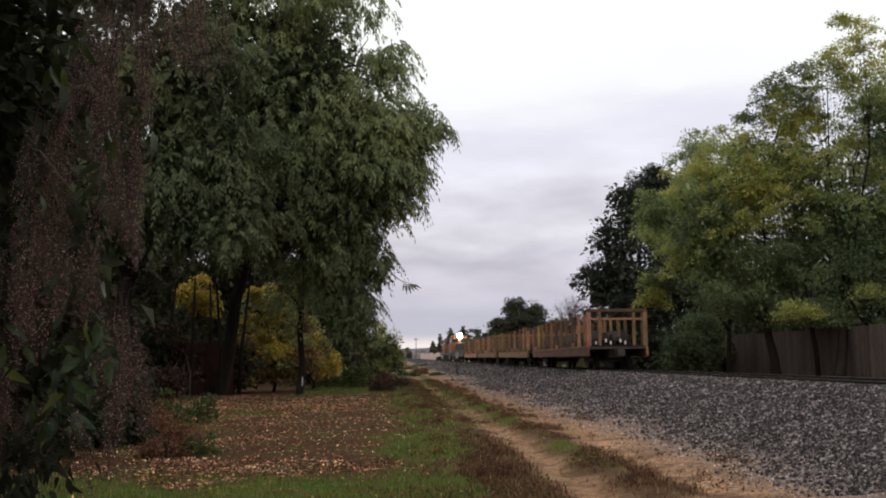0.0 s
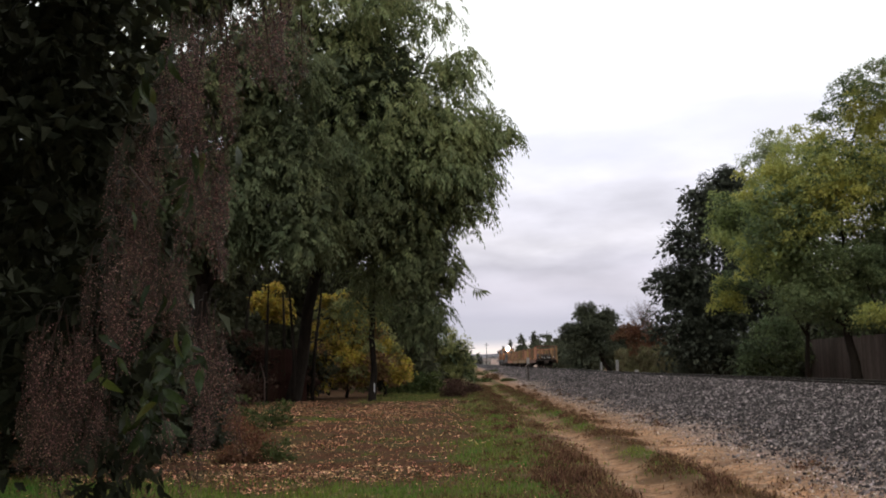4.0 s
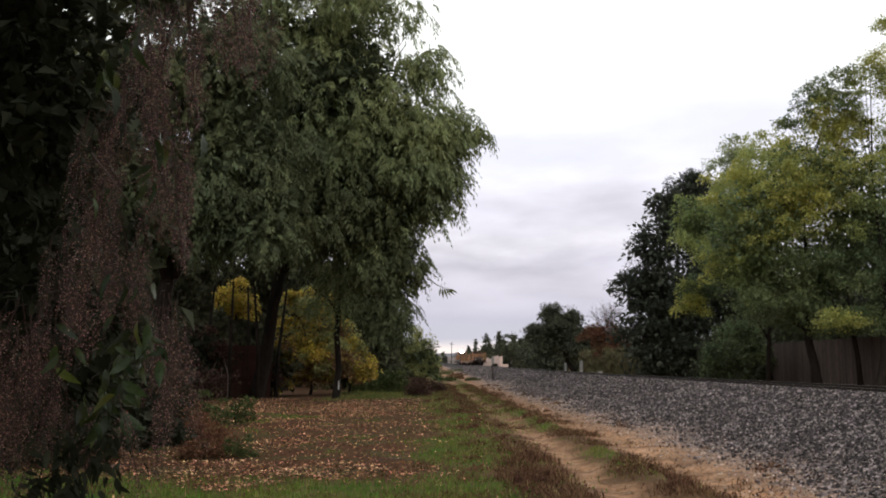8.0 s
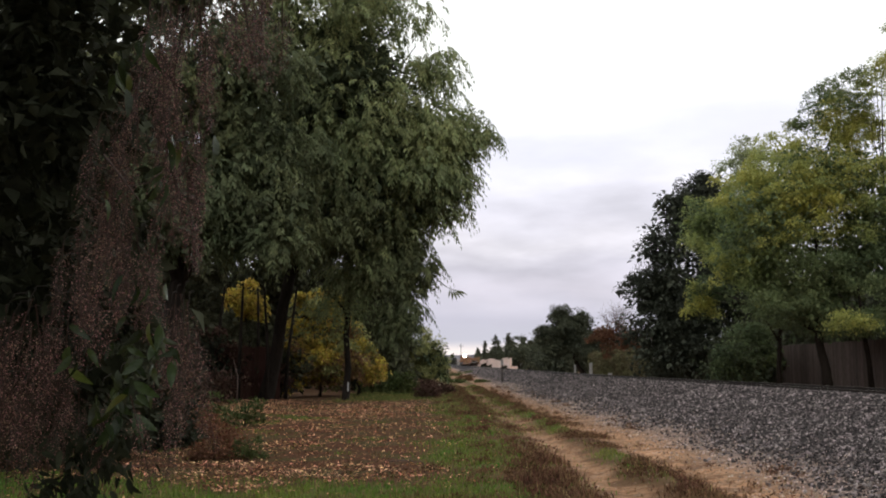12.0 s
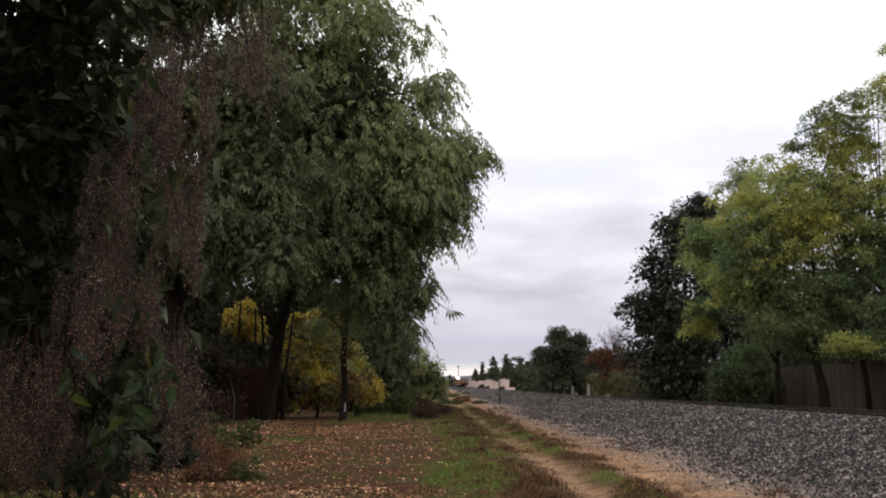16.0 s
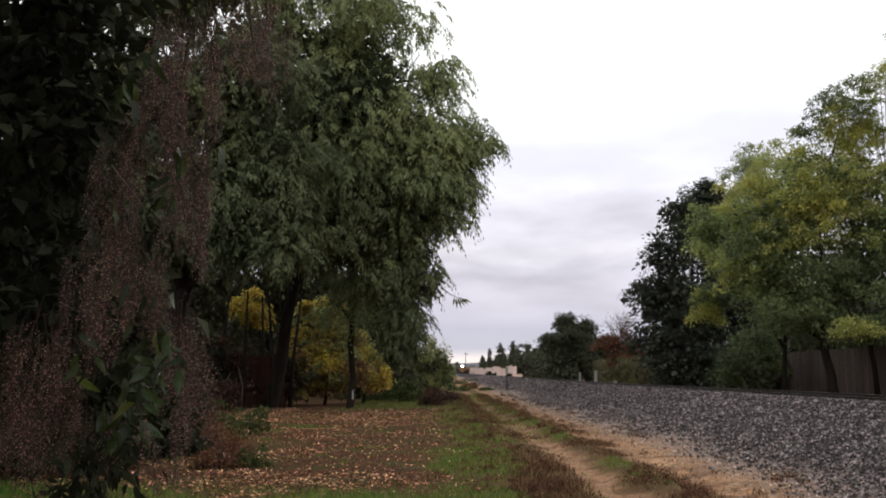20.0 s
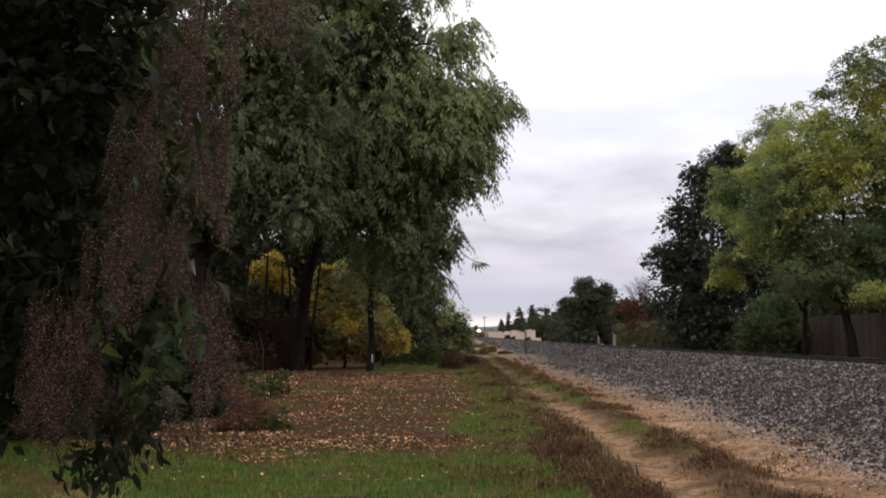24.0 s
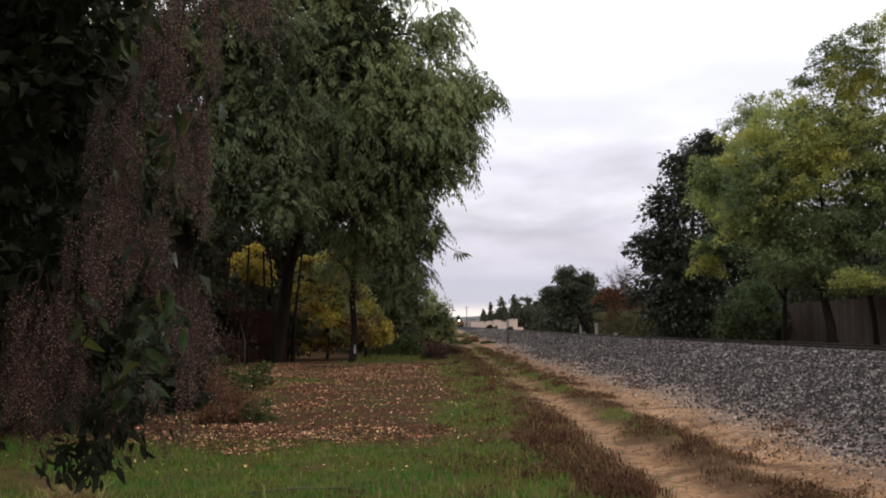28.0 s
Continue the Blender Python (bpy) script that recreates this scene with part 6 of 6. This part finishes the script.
gx2, gy2 = scatter(60000, (-9, 3.2), (34, 80), lambda x, y: zones(x, y)[0], 1.0)
tagged(new("grass", blades("grass", gx2, gy2, 0.06 + 0.08 * rng.random(len(gx2)), M["olive_grass"], width=0.014)), "olive-green grass beyond the fallen leaves", "grass", kind="stuff")


def tuft_weight(x, y):
    x = path_x(x, y)
    w = wob(x, y, 2.4, 0.7) + 0.6 * wob(x, y, 6.0, 0.2)
    edge = (0.55 + 0.45 * (1 - ramp(y, 13, 20))) * np.exp(-((x - 1.15) / 0.45) ** 2) + 1.0 * np.exp(-((x - 2.8) / 0.36) ** 2) + 0.25 * np.exp(-((x - 0.2) / 1.0) ** 2) + 0.55 * np.exp(-((x - 4.9) / 0.7) ** 2) * ramp(wob(x, y, 1.5, 5.0), 0.1, 0.5)
    edge = edge + 0.4 * np.exp(-((x - 2.4) / 1.3) ** 4) * ramp(y, 16, 26) + 0.12 * np.exp(-((x - 3.6) / 1.2) ** 4)
    return np.clip(edge * ramp(w, -0.1, 0.6), 0, 1)


tx, ty = scatter(120000, (-1.8, 5.8), (7.5, 70), tuft_weight, 1.7)
tagged(new("dry_weeds", blades("dry_weeds", tx, ty, 0.03 + 0.085 * rng.random(len(tx)) ** 1.5, M["heath"], lean=1.1, width=0.006)), "dry reddish-brown weeds along the ruts", "weeds", kind="stuff")
hx, hy = scatter(60000, (0.9, 2.1), (7.6, 19), lambda x, y: np.exp(-((x - 1.55 + 0.2 * wob(x, y, 1.2, 1.0)) / 0.3) ** 2) * ramp(wob(x, y, 1.3, 2.5) + 0.8 * wob(x, y, 4.0, 0.3), -0.3, 0.5) * (1 - ramp(y, 14, 19)), 1.2)
tagged(new("dry_heath", blades("dry_heath", hx, hy, (0.05 + 0.13 * rng.random(len(hx))) * (0.75 + 0.5 * ramp(wob(hx, hy, 3.3, 1.1), -0.4, 0.6)), M["heath"], lean=0.7, width=0.006)), "band of reddish-brown dried heath beside the rut", "weeds", kind="stuff")
kx, ky = scatter(26000, (2.5, 4.0), (7.6, 16), lambda x, y: np.exp(-((x - 3.15 + 0.2 * wob(x, y, 1.4, 3.0)) / 0.3) ** 2) * ramp(wob(x, y, 1.3, 0.4) + 0.5 * wob(x, y, 4.4, 0.9), -0.3, 0.4), 1.2)
tagged(new("dry_heath", blades("dry_heath", kx, ky, 0.04 + 0.08 * rng.random(len(kx)), M["heath"], lean=0.9, width=0.006)), "dried brown weeds between the ruts", "weeds", kind="stuff")
bx, by = scatter(32000, (-7.0, 1.4), (7.5, 13.2), lambda x, y: 0.75 * ramp(wob(x, y, 1.15, 4.0) + 0.5 * wob(x, y, 3.1, 1.0), 0.3, 0.8), 1.2)
tagged(new("dead_grass", blades("dead_grass", bx, by, 0.03 + 0.07 * rng.random(len(bx)), M["heath"], lean=0.8, width=0.005)), "brown dead grass in patches among the green", "dry grass", kind="stuff")
sx, sy = scatter(26000, (-5, 5.2), (7.5, 40), lambda x, y: 0.4 * tuft_weight(x, y) + 0.04 * zones(x, y)[0])
tagged(new("straw_grass", blades("straw", sx, sy, 0.07 + 0.12 * rng.random(len(sx)), M["straw"], lean=0.6, width=0.004)), "pale dead grass stalks among the weeds", "dry grass", kind="stuff")
cx_, cy_ = -3.25 + rng.normal(size=420) * 0.12, 8.7 + rng.normal(size=420) * 0.12
tagged(new("straw_clump", blades("straw_clump", cx_, cy_, 0.12 + 0.26 * rng.random(420), M["straw"], lean=0.8, width=0.005)), "clump of tall pale straw grass", "dry grass", kind="stuff")


def weed_clumps(count, per):
    """Low domed clumps of tiny dry leaves."""
    x, y = scatter(count, (-1.0, 5.4), (7.8, 75), lambda x, y: tuft_weight(x, y) ** 1.3, 1.5)
    k = len(x)
    size = (0.07 + 0.12 * rng.random(k) ** 2) * (1 + 0.006 * y)
    own = np.repeat(np.arange(k), per)
    u = unit(rng.normal(size=(k * per, 3)))
    u[:, 2] = np.abs(u[:, 2]) * 0.8
    r = (0.4 + 0.6 * rng.random(k * per))[:, None] * size[own][:, None]
    p = np.stack([x, y, ground_z(x, y)], axis=1)[own] + u * r
    L = (0.022 + 0.03 * rng.random(k * per)) * (1 + 0.015 * y[own])
    v, f = leaf_arrays(p, u + rng.normal(size=u.shape) * 0.5, rng.normal(size=u.shape) + (0, 0, 1.0), L, L * 0.4)
    return mesh("weed_clumps", v, f, M["heath"])


tagged(new("weed_clumps", weed_clumps(11000, 36)), "low reddish-brown dried weed clumps on the verge", "weeds", kind="stuff")


def litter_leaves(count, xr, yr, weight, size):
    x, y = scatter(count, xr, yr, weight)
    k = len(x)
    pos = np.stack([x, y, ground_z(x, y) + 0.012 + 0.02 * rng.random(k)], axis=1)
    way = np.stack([rng.normal(size=k), rng.normal(size=k), rng.normal(size=k) * 0.25], axis=1)
    up = np.stack([rng.normal(size=k) * 0.4, rng.normal(size=k) * 0.4, np.ones(k)], axis=1)
    s = size * (0.6 + 0.8 * rng.random(k)) * (1 + 0.008 * y)
    v, f = leaf_arrays(pos, way, up, s, s * 0.55, 0.3)
    return mesh("fallen_leaves", v, f, M["litter"])


tagged(new("fallen_leaves", litter_leaves(150000, (-11, 1.6), (11, 48), lambda x, y: zones(x, y)[1] * (0.1 + 0.9 * ramp(wob(x, y, 1.7, 3.0) + 0.6 * wob(x, y, 4.0, 1.0) + 0.9 * np.exp(-((y - 14.0) / 1.6) ** 2) + 0.7 * np.exp(-((y - 37) / 5.0) ** 2), 0.0, 0.75)) + 0.03, 0.043)), "brown and tan fallen leaves over the ground", "leaves", kind="stuff")


for x, y, a, ln in ((-1.9, 9.6, 20, 0.9), (-1.2, 9.9, -35, 0.5), (-5.0, 15.0, 60, 0.8), (4.2, 10.6, 50, 0.3), (-0.9, 16.5, 10, 0.6)):
    st = thing("fallen_stick", "thin dead stick lying on the ground", "stick", (x, y, float(ground_z(x, y)) + 0.02), "fallen sticks")
    st.rotation_euler = (0, 0, radians(a))
    vv, ff = tubes([([(0, 0, 0), (ln * 0.5, 0.03, 0.015), (ln, -0.02, 0.0)], [0.012, 0.01, 0.004]), ([(ln * 0.5, 0.03, 0.015), (ln * 0.75, 0.14, 0.03)], [0.006, 0.003])], 6)
    child("stem", mesh("stem", vv, ff, M["twig"], True), st)


# ---- what moves: the train, running off at an even speed
def motions():
    for vehicle, y0 in TRAIN:
        walk(vehicle, [(t, pose(CENTRE, y0 + SPEED * t, RAIL_TOP + float(grade(y0 + SPEED * t)), 0.18 if y0 + SPEED * t > 70 else 0.0)) for t in range(0, 29)])


motions()
